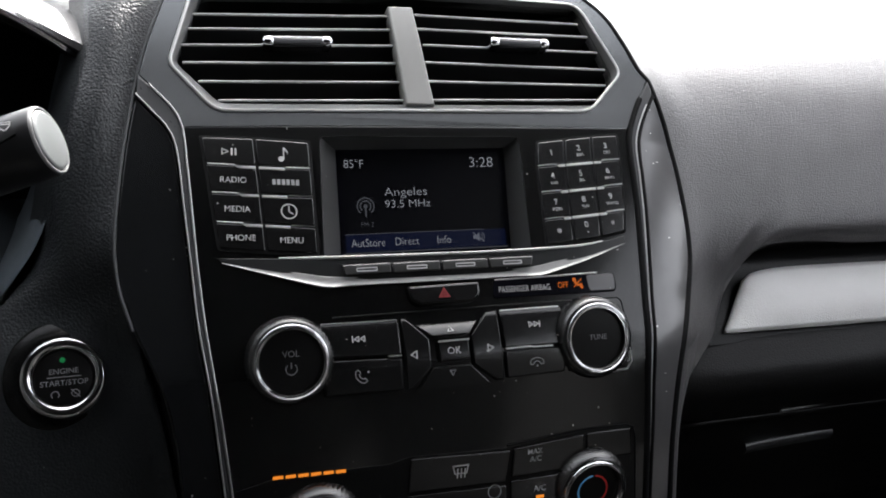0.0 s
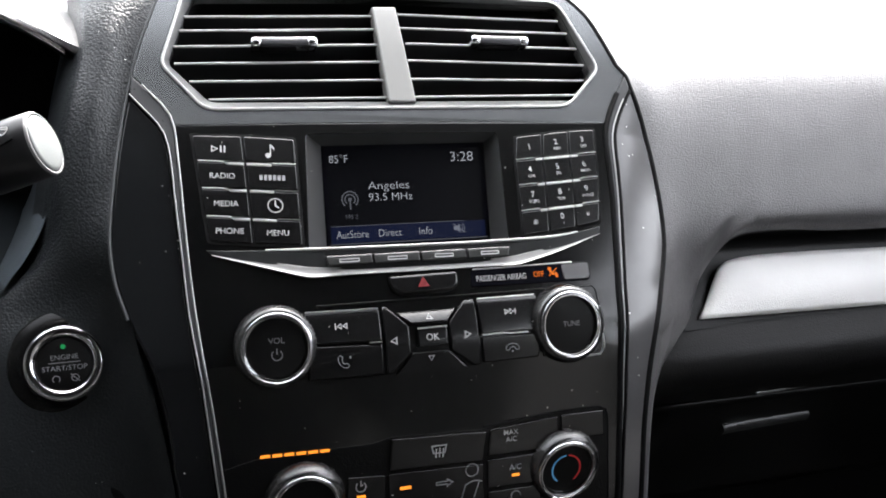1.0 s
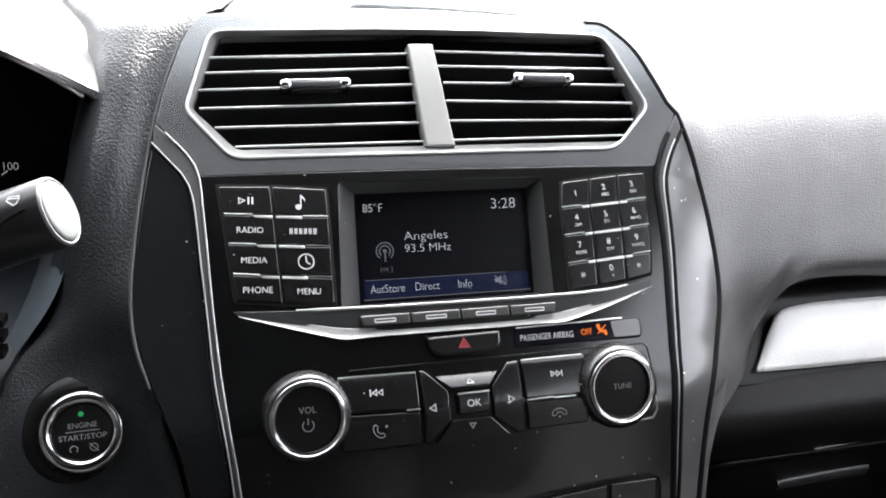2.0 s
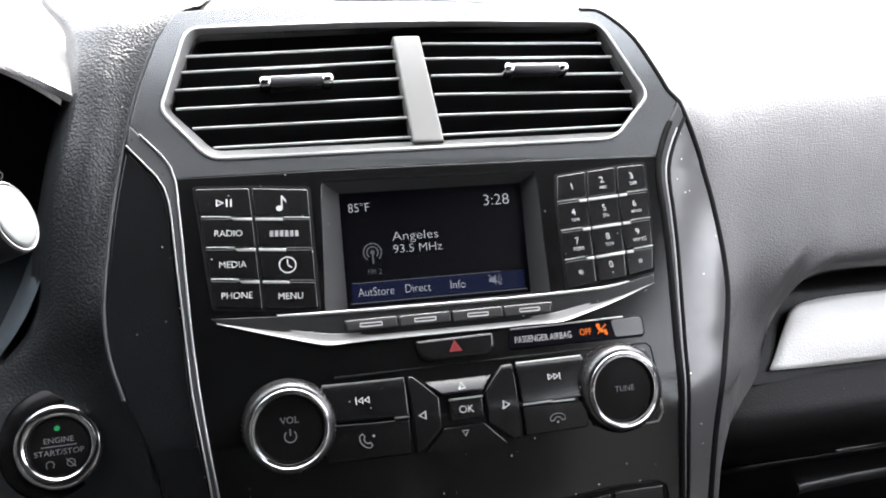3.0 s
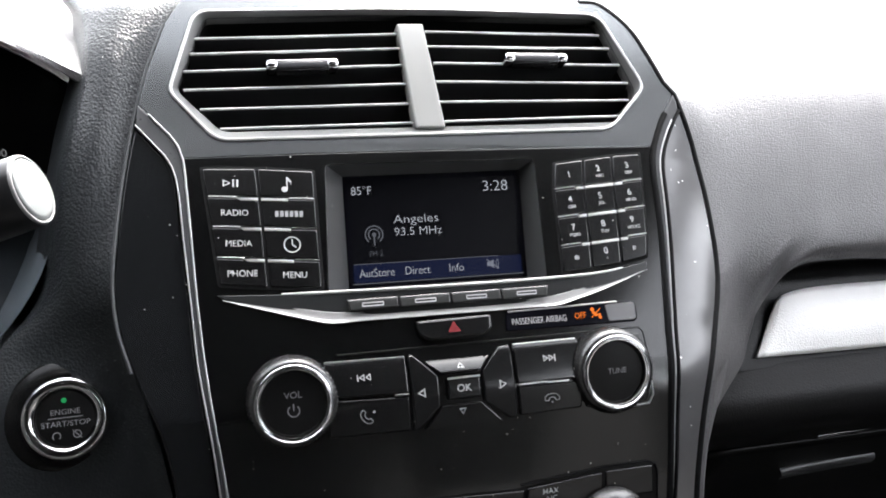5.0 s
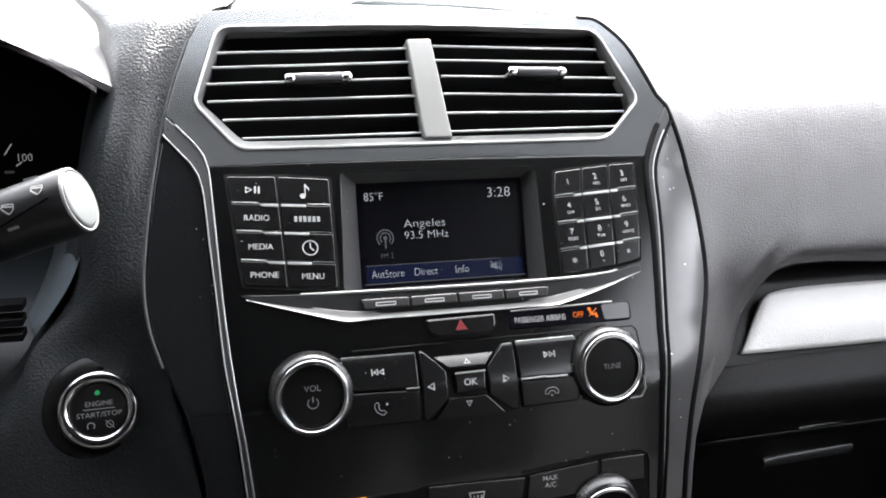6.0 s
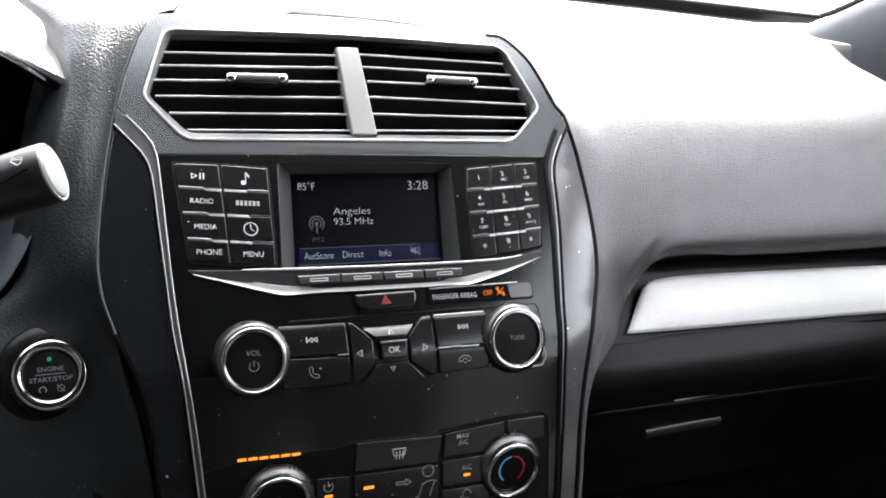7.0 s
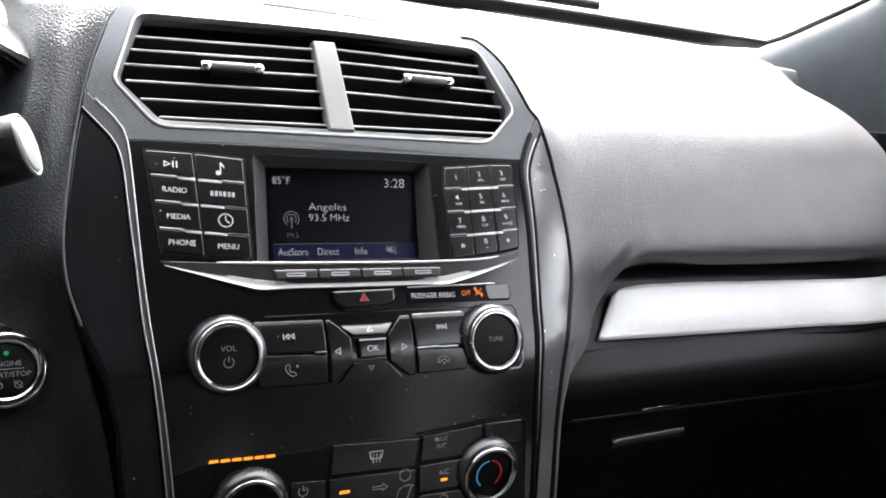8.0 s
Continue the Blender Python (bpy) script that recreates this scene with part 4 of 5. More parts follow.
icon([bar(-2.6, -0.9, 2.6, 0.9)], frame_at(-45.3, -85.6, 1.7), AMBER, k, "amber_lamp")
for i in range(6):
    icon([bar(-2.7, -0.85, 2.7, 0.85)], frame_at(-98 + 6.6 * i, -56.4 - 0.15 * i, 0.9), AMBER, cli, "fan_speed_lamp")
k, m = knob("temperature_dial", 82.8, -84.5, 22.8, cli, 8)
icon([arc(8.8, 9.9, 95, 235)], m, BLUEARC, k, "blue_arc")
icon([arc(8.8, 9.9, -55, 85)], m, REDARC, k, "red_arc")
k, m = knob("fan_dial", -77.5, -84, 22.5, cli, 8)
icon([arc(1.6, 4.4, a, a + 45, 6) for a in (0, 72, 144, 216, 288)] + [disc(1.1)], m, DIMLEGEND, k, "fan_symbol")

# ---- dashboard ----
dash = thing("dashboard", "black grained dashboard with a silver trim strip", "dashboard")
edge_r = [wrap_right(u, v, -5) for u, v in ((177, 60), (179.5, 97), (177, 137), (169.5, 173), (161, 190), (149, 213), (133, 240))]
# profile of the passenger side: y, z
PROF = [(0.4985, 0.6775), (0.4905, 0.6915), (0.506, 0.726), (0.529, 0.7625), (0.558, 0.795), (0.607, 0.826), (0.69, 0.858)]
TOP = [(0.80, 0.884), (0.92, 0.908)]


def ws_base(x, lift=0.0):
    """The base line of the windshield."""
    k = (x - 0.165) / 0.65
    return Vector((x, 0.945 - 0.165 * k * k, 0.916 - 0.026 * k * k + lift))


def pad_station(x, back, lower=0.0):
    end = ws_base(min(x, 0.83))
    pts = [Vector((x, y + back, z - lower)) for y, z in PROF]
    return pts + [Vector((x, max(pts[-1].y + 0.03, end.y - 0.06 + back * 0.3), end.z - 0.014 - lower)), Vector((x, end.y + 0.03 + back * 0.5, end.z - 0.004 - lower))]


near = edge_r + [Vector((0.262, 0.74, 0.888)), Vector((0.25, 0.92, 0.915))]
mid1 = [a.lerp(Vector((a.x + 0.03, *b)), 0.48) for a, b in zip(near, PROF + TOP)]
mid1 = [Vector((n.x + 0.022, p.y, p.z)) for n, p in zip(near, mid1)]
mid2 = [Vector((n.x + 0.055, n.y + (y - n.y) * 0.9, n.z + (z - n.z) * 0.9)) for n, (y, z) in zip(near, PROF + TOP)]
# beside the stack the pad runs on down to the tip of the trim
near = [wrap_right(u, v, -5) for u, v in ((147, -36), (152.5, -11), (160.5, 10), (167.5, 27), (174, 44))] + near
mid1 = [Vector(p) for p in ((0.3656, 0.480, 0.6195), (0.3635, 0.4825, 0.640), (0.3615, 0.4845, 0.660), (0.360, 0.4862, 0.684))] + mid1[1:]
mid2 = [Vector(p) for p in ((0.3783, 0.489, 0.6493), (0.3847, 0.4915, 0.6625), (0.3885, 0.4905, 0.676), (0.391, 0.489, 0.688))] + mid2[1:]
mid3 = [Vector((0.4059, 0.4945, 0.6768))] + [Vector((0.418 + 0.004 * i, y, z)) for i, (y, z) in enumerate(PROF[1:])] + [Vector((0.43, y, z)) for y, z in TOP]
mid4 = [Vector((0.444, 0.496, 0.6812))] + [Vector((0.447, y, z)) for y, z in PROF[1:] + TOP]
cols = [near, mid1, mid2, mid3, mid4, pad_station(0.50, 0), pad_station(0.62, 0), pad_station(0.74, 0.004), pad_station(0.80, 0.018, 0.006), pad_station(0.845, 0.05, 0.010), pad_station(0.868, 0.088, 0.011), pad_station(0.878, 0.15, 0.01)]
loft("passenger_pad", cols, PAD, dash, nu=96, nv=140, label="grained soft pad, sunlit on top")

# silver trim in its recess
trim_cols = [
    [(0.3775, 0.483, 0.6211), (0.3852, 0.489, 0.6296), (0.3945, 0.496, 0.6435), (0.4010, 0.4995, 0.6535)],
    [(0.398, 0.483, 0.6207), (0.402, 0.488, 0.633), (0.406, 0.496, 0.649), (0.4095, 0.502, 0.6578)],
    [(0.44, 0.483, 0.6203), (0.441, 0.487, 0.634), (0.443, 0.495, 0.649), (0.447, 0.503, 0.6604)],
]
for x, y in ((0.60, 0), (0.74, 0), (0.84, 0.05)):
    trim_cols.append([(x, 0.483 + y, 0.6195), (x, 0.487 + y, 0.634), (x, 0.495 + y, 0.649), (x, 0.503 + y, 0.6590)])
loft("trim_strip", [[Vector(p) for p in c] for c in trim_cols], TRIM, dash, nu=12, nv=60, thick=0.003, label="silver woven-look trim strip")
# The recess is coloured dark to imitate the shade under the pad.
loft("recess", [[Vector((x - 0.010, 0.482 + b, 0.614)), Vector((x - 0.002, 0.496 + b, 0.636)), Vector((x + 0.012, 0.513 + b, 0.660)), Vector((x + 0.016, 0.513 + b, 0.671)), Vector((x + 0.018, 0.502 + b, 0.680))] for x, b in ((0.374, -0.002), (0.40, 0), (0.60, 0), (0.74, 0), (0.86, 0.06))], HARD, dash, nu=30, nv=16, label="trim recess, coloured dark for the shade in it")
lip_line = [Vector(p) for p in ((0.3656, 0.480, 0.6195), (0.3714, 0.484, 0.6327), (0.3783, 0.489, 0.6493), (0.3847, 0.4915, 0.6625), (0.3943, 0.4940, 0.6708), (0.4059, 0.4945, 0.6768), (0.4203, 0.4955, 0.6797), (0.444, 0.496, 0.6812), (0.50, 0.498, 0.680))]
# The flange takes the darkened tone too, for the shade in the recess.
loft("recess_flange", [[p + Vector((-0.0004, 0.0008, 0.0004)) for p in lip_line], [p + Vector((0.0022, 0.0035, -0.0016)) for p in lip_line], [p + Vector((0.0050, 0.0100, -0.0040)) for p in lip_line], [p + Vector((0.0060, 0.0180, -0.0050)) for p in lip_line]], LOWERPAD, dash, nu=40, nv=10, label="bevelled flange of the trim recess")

# fairing below the tip of the trim, and the lower panel
fair = [wrap_right(u, v, -5) for u, v in ((152.5, -11), (147, -36), (142, -56), (139, -101), (137, -150))]
LOWER = [(0.484, 0.6165), (0.468, 0.598), (0.468, 0.578), (0.489, 0.551), (0.52, 0.507), (0.55, 0.45)]
f1 = [Vector((p.x + 0.010, p.y + 0.003, p.z)) for p in fair]
f2 = [Vector(p) for p in ((0.370, 0.485, 0.630), (0.3656, 0.4815, 0.6195), (0.341, 0.471, 0.590), (0.336, 0.489, 0.552), (0.335, 0.52, 0.507))]
loft("fairing", [fair, f1, [a.lerp(b, 0.6) + Vector((0, 0.004, 0)) for a, b in zip(f1, f2)], f2], PAD, dash, nu=30, nv=16, label="grained fairing")
glove_cols = [[Vector((x, y + b, z)) for y, z in LOWER] for x, b in ((0.335, 0.003), (0.352, 0.001), (0.40, 0), (0.60, 0), (0.76, 0.01), (0.86, 0.07))]
loft("lower_panel", glove_cols, LOWERPAD, dash, nu=30, nv=30, label="grained lower panel, darkened as shade")
glove = thing("glovebox", "closed black glovebox below the trim", "glovebox")
loft("lid", [[Vector((x, y - 0.002, z)) for y, z in ((0.487, 0.5545), (0.4905, 0.5495), (0.5195, 0.507), (0.5495, 0.450), (0.56, 0.43))] for x in (0.345, 0.60, 0.80)], HARD, glove, nu=16, nv=20, thick=0.003)
# The lighter grey imitates the highlight along the lid edge.
tube("lid_edge", [(0.4344 + 0.118 * i / 8, 0.4835, 0.5566 + 0.0052 * i / 8) for i in range(9)], 0.0011, RIMSLOPE, glove, "lid edge, lightened as a highlight")
# The latch is toned lighter to stand for the highlight on it.
loft("latch", [[Vector((x, 0.509, z + 0.0050)), Vector((x, 0.5045, z + 0.0040)), Vector((x, 0.503, z)), Vector((x, 0.506, z - 0.0050))] for x, z in ((0.424, 0.5170), (0.430, 0.5180), (0.465, 0.5195), (0.495, 0.5205), (0.505, 0.5205))], EDGE, glove, nu=14, nv=20, label="latch handle, lightened as a highlight")

# binnacle column between the stack and the instruments, and the panel below with the start button
edge_l = [at(u, v, -4) for u, v in ((-142, -105), (-147, -60), (-154, -20), (-164, 20), (-170, 45), (-173, 68), (-170, 99), (-165, 134), (-158, 168), (-152, 191), (-142, 220), (-131, 240), (-119, 248))]
edge_l.append(edge_l[-1] + Vector((0.02, 0.10, 0.02)))
col_left = [Vector(p) for p in ((-0.16, 0.50, 0.535), (-0.15, 0.500, 0.575), (-0.135, 0.497, 0.61), (-0.100, 0.500, 0.638), (-0.078, 0.503, 0.658), (-0.058, 0.507, 0.690), (-0.0465, 0.504, 0.735), (-0.0375, 0.513, 0.772), (-0.0295, 0.531, 0.8015), (-0.0282, 0.545, 0.8196), (-0.0291, 0.560, 0.8306), (-0.0323, 0.575, 0.8392), (-0.0534, 0.640, 0.8565), (-0.075, 0.74, 0.876))]
col_back = [Vector((p.x - 0.012, p.y + 0.05, p.z + 0.002)) for p in col_left]
c1 = [a.lerp(b, 0.16) + Vector((0, -0.001, 0.0)) for a, b in zip(edge_l, col_left)]
c2 = [a.lerp(b, 0.55) + Vector((0, -0.006, 0.002)) for a, b in zip(edge_l, col_left)]
c3 = [a.lerp(b, 0.86) + Vector((0, -0.0035, 0.001)) for a, b in zip(edge_l, col_left)]
# the lower panel lies deeper and carries the start button
for i, v in enumerate((-105, -60, -20, 14, 42)):
    deep = (-62, -48, -41, -38, -27)[i]
    edge_l[i] = flat((-143, -148, -155, -163, -169)[i], v, deep + 5)
    c1[i] = flat((-150, -156, -163, -171, -176)[i], v, deep + 1)
    c2[i] = flat(-203, v, deep - (1 if i < 4 else 12))
    c3[i] = flat(-238, v, deep - (6 if i < 4 else 22))
rim_in = [p + Vector((-0.0012, 0.006, 0)) for p in col_left]
c4 = [p + Vector((0.0022, -0.0016, 0.0004)) for p in col_left]
rows = [list(r) for r in zip(col_back, rim_in, c4, c3, c2, c1, edge_l, [p + Vector((0.002, 0.012, 0)) for p in edge_l])]
loft("binnacle_column", rows, COLUMN_PAD, dash, nu=56, nv=96, label="slate grained column beside the instruments")
# The fold is greyer than the column, to draw its edge highlight.
tube("column_edge", [at(u, v, -1.2) for u, v in fine([(-165.4, 24), (-171.2, 45), (-173.2, 68), (-170.6, 99), (-165.6, 134), (-159, 168), (-153, 191), (-143, 220)], 40)], 0.0009, EDGE, dash, "folded edge of the column, lightened as a highlight")

# hood over the instruments: it rises from the brow and ends against the column
brow = [Vector(p) for p in ((-0.0305, 0.535, 0.8005), (-0.055, 0.545, 0.8165), (-0.088, 0.548, 0.833), (-0.15, 0.548, 0.858), (-0.25, 0.548, 0.868), (-0.36, 0.55, 0.858), (-0.46, 0.56, 0.80))]
hood_end = [Vector((p.x + 0.004 + 0.45 * max(0.0, p.y - 0.55), p.y + 0.002, 0.801 + 0.45 * (p.z - 0.801))) for p in col_left[8:]]
hood_rows = [[p + Vector((0, 0.014, -0.002)) for p in brow]]
for p in hood_end:
    hood_rows.append([p] + [q + Vector((0, p.y - hood_end[0].y, k * (p.z - hood_end[0].z))) for q, k in zip(brow[1:], (0.7, 0.35, 0.15, 0.1, 0.1, 0.2))])
hood_rows.append([Vector((p.x, 0.93, 0.915)) for p in brow])
loft("instrument_hood", hood_rows, PAD, dash, nu=30, nv=40, label="sunlit hood over the instruments")
# inside of the instrument recess
loft("recess_side", [[p + Vector((0.001, 0.002, 0)), p + Vector((-0.006, 0.03, 0)), p + Vector((-0.022, 0.115, -0.002))] for p in [Vector((-0.030, 0.536, 0.801)), Vector((-0.037, 0.522, 0.772)), Vector((-0.045, 0.512, 0.735)), Vector((-0.059, 0.505, 0.697)), Vector((-0.08, 0.50, 0.668))]], RECESS, dash, nu=12, nv=16, label="slate side wall of the instrument recess")
loft("recess_top", [[p + Vector((0, 0.004, -0.004)), p + Vector((-0.004, 0.05, -0.008)), p + Vector((-0.006, 0.12, -0.004))] for p in brow], HARD, dash, nu=10, nv=24)
loft("lower_surround", [[Vector((x, 0.655, 0.70)), Vector((x, 0.60, 0.688)), Vector((x, 0.545, 0.668)), Vector((x, 0.505, 0.635)), Vector((x, 0.50, 0.59))] for x in (-0.50, -0.30, -0.16, -0.10, -0.062)], BLUEGREY, dash, nu=20, nv=20, label="slate surround below the instruments")

# dash top behind the stack
hood_top = [(-149, 200), (-140, 224), (-128, 240), (-70, 246), (0, 248.5), (67, 246.5), (117, 241.5), (139, 226), (152, 204)]
front = [at(u, v, -7) for u, v in hood_top]
loft("centre_top", [[p + Vector((0, 0.003, -0.02)) for p in front], front, [p + Vector((0, 0.05, (0.004, 0.004, 0.011, 0.011, 0.011, 0.007, 0.001, 0.0, 0.0)[i])) for i, p in enumerate(front)], [Vector((0.16 + (p.x - 0.16) * 0.93, p.y + 0.16, p.z + (0.024, 0.024, 0.024, 0.024, 0.024, 0.016, 0.008, 0.004, 0.0)[i])) for i, p in enumerate(front)], [Vector((0.16 + (p.x - 0.16) * 0.8, 0.94, 0.5 * p.z + 0.46)) for p in front]], UPPER, dash, nu=40, nv=24, label="sunlit top behind the vents")
loft("top_left", [[Vector((x, 0.70, 0.835)) for x in (-0.60, -0.35, -0.1, 0.0, 0.06)], [Vector((x, 0.82, 0.868)) for x in (-0.60, -0.35, -0.1, 0.0, 0.08)], [Vector((x, 0.96, 0.908)) for x in (-0.60, -0.35, -0.1, 0.0, 0.12)]], PAD, dash, nu=20, nv=12)
loft("top_rear", [[Vector((x, 0.90 - 0.16 * ((x - 0.16) / 0.7) ** 2, 0.898 - 0.026 * ((x - 0.16) / 0.7) ** 2 - d * 0.02)) + Vector((0, d * 0.3, 0)) for x in (-0.62, -0.35, -0.1, 0.16, 0.4, 0.6, 0.7, 0.79)] for d in (0, 0.25, 0.6)], PAD, dash, nu=30, nv=6)

# raised lip at the foot of the windshield, ending in a small step
slab("defroster_lip", [(0.655, 0.722, 0.866), (0.877, 0.758, 0.848), (0.877, 0.83, 0.850), (0.655, 0.83, 0.866), (0.655, 0.744, 0.8725), (0.877, 0.765, 0.8695), (0.877, 0.83, 0.878), (0.655, 0.83, 0.884)], PAD, dash, "sunlit lip at the foot of the windshield", bevel=0.002)
# flank where the hood of the vents meets the pad; slate colour imitates bluish shade
loft("hood_flank", [[at(u, v, -3) for u, v in ((137, 235), (112, 242.8), (82, 245.7), (18, 248.6), (-43, 248.2))], [Vector((0.338, 0.66, 0.8553)), Vector((0.322, 0.66, 0.8612)), Vector((0.302, 0.66, 0.8661)), Vector((0.255, 0.66, 0.8778)), Vector((0.193, 0.66, 0.889))]], BLUEGREY, dash, nu=16, nv=4, thick=0.002, label="flank of the hood, coloured as bluish shade")
# arched edge of the panel below the start button
loft("knee_arch", [[flat(u, v, w - 54) for u, v in ((-262, -41), (-248, -38), (-230, -38.5), (-212, -41), (-196, -47), (-184, -55), (-176, -66), (-170, -84), (-168, -104))] for w in (-10, 3)] + [[flat(u, v - 3, -50) for u, v in ((-262, -41), (-248, -38), (-230, -38.5), (-213, -41), (-198, -47), (-187, -56), (-180, -67), (-175, -84), (-173, -104))], [flat(u, v - 12, -80) for u, v in ((-262, -41), (-248, -38), (-230, -38.5), (-213, -41), (-198, -47), (-187, -56), (-180, -67), (-175, -84), (-173, -104))]], HARD, dash, nu=16, nv=24, label="arched edge of the knee panel")

box("knee_panel", (0.02, 0.56, 0.05), (0.93, 0.60, 0.56), HARD, dash, "dark panel below the glovebox")
box("knee_panel", (-0.60, 0.545, 0.05), (0.02, 0.60, 0.60), HARD, dash, "dark panel below the instruments")

# ---- start button ----
start = thing("start_button", "chrome-ringed engine start button with a green lamp", "start button")
e_mid = flat(-201.4, 6.4, -36)
normal = Vector((0.04, -0.93, 0.38)).normalized()
e_right = Vector((0, 0, 1)).cross(normal).normalized()
E_M = Matrix((e_right, normal.cross(e_right), normal)).transposed().to_4x4()
E_M.translation = e_mid
seat = lathe("seat", [(0, -16), (31, -14), (31, -8.0), (29.5, -6.4), (23, -3.2), (20.5, -3.2)], E_M, COLUMN_SMOOTH, start, label="round black seat")
ring = lathe("ring", [(21.2, -4), (21.2, 1.4), (20.4, 3.0), (18.6, 3.7), (16.4, 3.1), (15.0, 1.9), (14.6, 0.9), (14.4, 0.0)], E_M, CHROME, start, label="broad chrome ring")
cap = lathe("button_cap", [(14.9, -1), (14.5, 0.7), (13.6, 1.2), (0, 1.6)], E_M, RUBBER, start, label="black button cap")


def e_at(x, y):
    return E_M @ Matrix.Translation((x / 1000, y / 1000, 0.00172))


lettering("ENGINE", 2.8, e_at(0, 3.4), DIMLEGEND, cap, bold=0.004, squeeze=1.05)
lettering("START/STOP", 2.8, e_at(0, -2.6), DIMLEGEND, cap, bold=0.004, squeeze=1.08)
icon([bar(-8.3, -0.25, 8.3, 0.25)], e_at(0, 0.4), DIMLEGEND, cap, "rule")
icon([arc(1.6, 2.1, -50, 230)], e_at(-4.6, -8.6), DIMLEGEND, cap)
icon([[disc(2.1, 16), disc(1.6, 16)], line(-2.2, 2.2, 2.2, -2.2, 0.5)], e_at(5.2, -8.4), DIMLEGEND, cap)
icon([disc(1.4, 14)], e_at(-0.4, 9.2), GREEN, cap, "green_lamp")

# ---- wiper stalk ----
stalk = thing("wiper_stalk", "black wiper stalk with a light grey end cap", "stalk")
tip, root = Vector((-0.034, 0.398, 0.767)), Vector((-0.215, 0.445, 0.700))
z_ax = (tip - root).normalized()
x_ax = z_ax.cross(Vector((0, 0, 1))).normalized()
K_M = Matrix((x_ax, z_ax.cross(x_ax), z_ax)).transposed().to_4x4()
K_M.translation = tip
body = lathe("grip", [(9, -190), (10, -120), (12.5, -90), (14.6, -84), (15.2, -70), (15.4, -12), (15.2, -1.2), (14.4, -0.2), (13.2, -0.6)], K_M, STALKBLACK, stalk, n=48, label="black rotary grip")
lathe("cap_ring", [(14.9, -2), (14.8, 0.0), (14.3, 0.5), (13.7, 0.4), (13.5, -0.6)], K_M, RIMSLOPE, stalk, n=48, label="thin grey ring")
lathe("end_cap", [(13.2, -3), (13.1, 0.1), (12.6, 0.8), (11.2, 1.1), (0, 1.6)], K_M, CAPGREY, stalk, n=48, label="light grey end cap")
# printed wiper marks on the side that faces the driver
facing = Vector((0.0, -0.05, 0.86)) - tip
facing = math.degrees(math.atan2(facing.dot(K_M.col[1].to_3d()), facing.dot(K_M.col[0].to_3d())))
for along, off, w in ((-11, -40, 0.9), (-25, -24, 0.9)):
    side = pose(0, 0, 0, 0, 0, facing + off) @ pose(0.01552, 0, along / 1000, 0, 90, 0) @ pose(0, 0, 0, 0, 0, 60)
    icon([arc(3.2 * w, 3.9 * w, 40, 140), line(-2.6 * w, 2.4 * w, -1.0 * w, -2.6 * w, 0.6), line(2.6 * w, 2.4 * w, 1.0 * w, -2.6 * w, 0.6), line(0, -2.8 * w, -1.4 * w, 3.2 * w, 0.7), line(-1.0 * w, -2.6 * w, 1.0 * w, -2.6 * w, 0.6)], K_M @ side, LEGEND, body, "wiper_symbol")
side = pose(0, 0, 0, 0, 0, facing + 10) @ pose(0.01552, 0, -0.025, 0, 90, 0)
icon([bar(-2.6, -0.7, 2.6, 0.7)], K_M @ side, LEGEND, body, "mark")
groove = [K_M @ (pose(0, 0, 0, 0, 0, facing - 18 + 26 * i / 12) @ Vector((0.0153, 0, -0.006 - 0.034 * i / 12))) for i in range(13)]
tube("groove", groove, 0.0006, CAVITY, body, "fine dark groove", n=6)

# ---- instruments ----
cluster = thing("instrument_cluster", "dark instrument cluster with white scale marks", "instrument cluster")
loft("panel", [[Vector((q.x, y, 0.66)), Vector((q.x, y, q.z - 0.014))] for q, y in ((q, 0.655) for q in brow)], CAVITY, cluster, nu=4, nv=24, thick=0.006)
G_M = pose(-0.1007, 0.6492, 0.7493, 90, 0, 0)
lettering("100", 5.6, G_M, CLUSTERLIGHT, cluster, "scale_number", bold=-0.004, squeeze=0.95)
mid = Vector((-0.17, 0.6492, 0.715))
for i, (x0, z0, x1, z1) in enumerate(((-0.1131, 0.7513, -0.108, 0.759), (-0.1064, 0.7435, -0.1025, 0.7462), (-0.1031, 0.7334, -0.0937, 0.7359))):
    tube("scale_mark", [Vector((x0, 0.6492, z0)), Vector((x1, 0.6492, z1))], 0.0005, CLUSTERLIGHT, cluster, n=6)
for i in range(8):
    a = radians(62 + i * 15)
    d = Vector((math.cos(a), 0, math.sin(a)))
    tube("scale_mark", [mid + d * (0.060 if i % 2 else 0.064), mid + d * 0.069], 0.0005, CLUSTERLIGHT, cluster, n=6)
icon([bar(-3.2, -1.0, 3.2, 1.0)], pose(-0.1112, 0.6492, 0.7393, 90, 0, 0), CLUSTERDIM, cluster, "scale_number")
icon([bar(-3.8, -1.0, 3.8, 1.0)], pose(-0.1070, 0.6492, 0.7292, 90, 0, 0), CLUSTERDIM, cluster, "scale_number")

grille = thing("small_grille", "small slotted grille in the slate surround", "grille")
for i in range(3):
    c = flat(-254, 69 - 8.5 * i, -52)
    box("slot", (c.x - 0.02, c.y - 0.004, c.z - 0.002), (c.x + 0.0125, c.y + 0.01, c.z + 0.002), CAVITY, grille)

# ---- shell of the car ----
def shell(name, lo, hi, mat, label, category="wall"):
    return tagged(box(name, lo, hi, mat), label, category, kind="structure")


XL, XR = -0.62, 0.95
shell("floor", (XL, -1.5, -0.02), (XR, 1.0, 0.0), LOWERCABIN, "dark car floor", "floor")
shell("wall_left", (XL - 0.08, -1.5, 0.0), (XL, 0.72, 0.92), LOWERCABIN, "dark lower door trim")
shell("wall_right", (XR, -1.5, 0.0), (XR + 0.08, 0.58, 0.83), LOWERCABIN, "dark lower door trim")
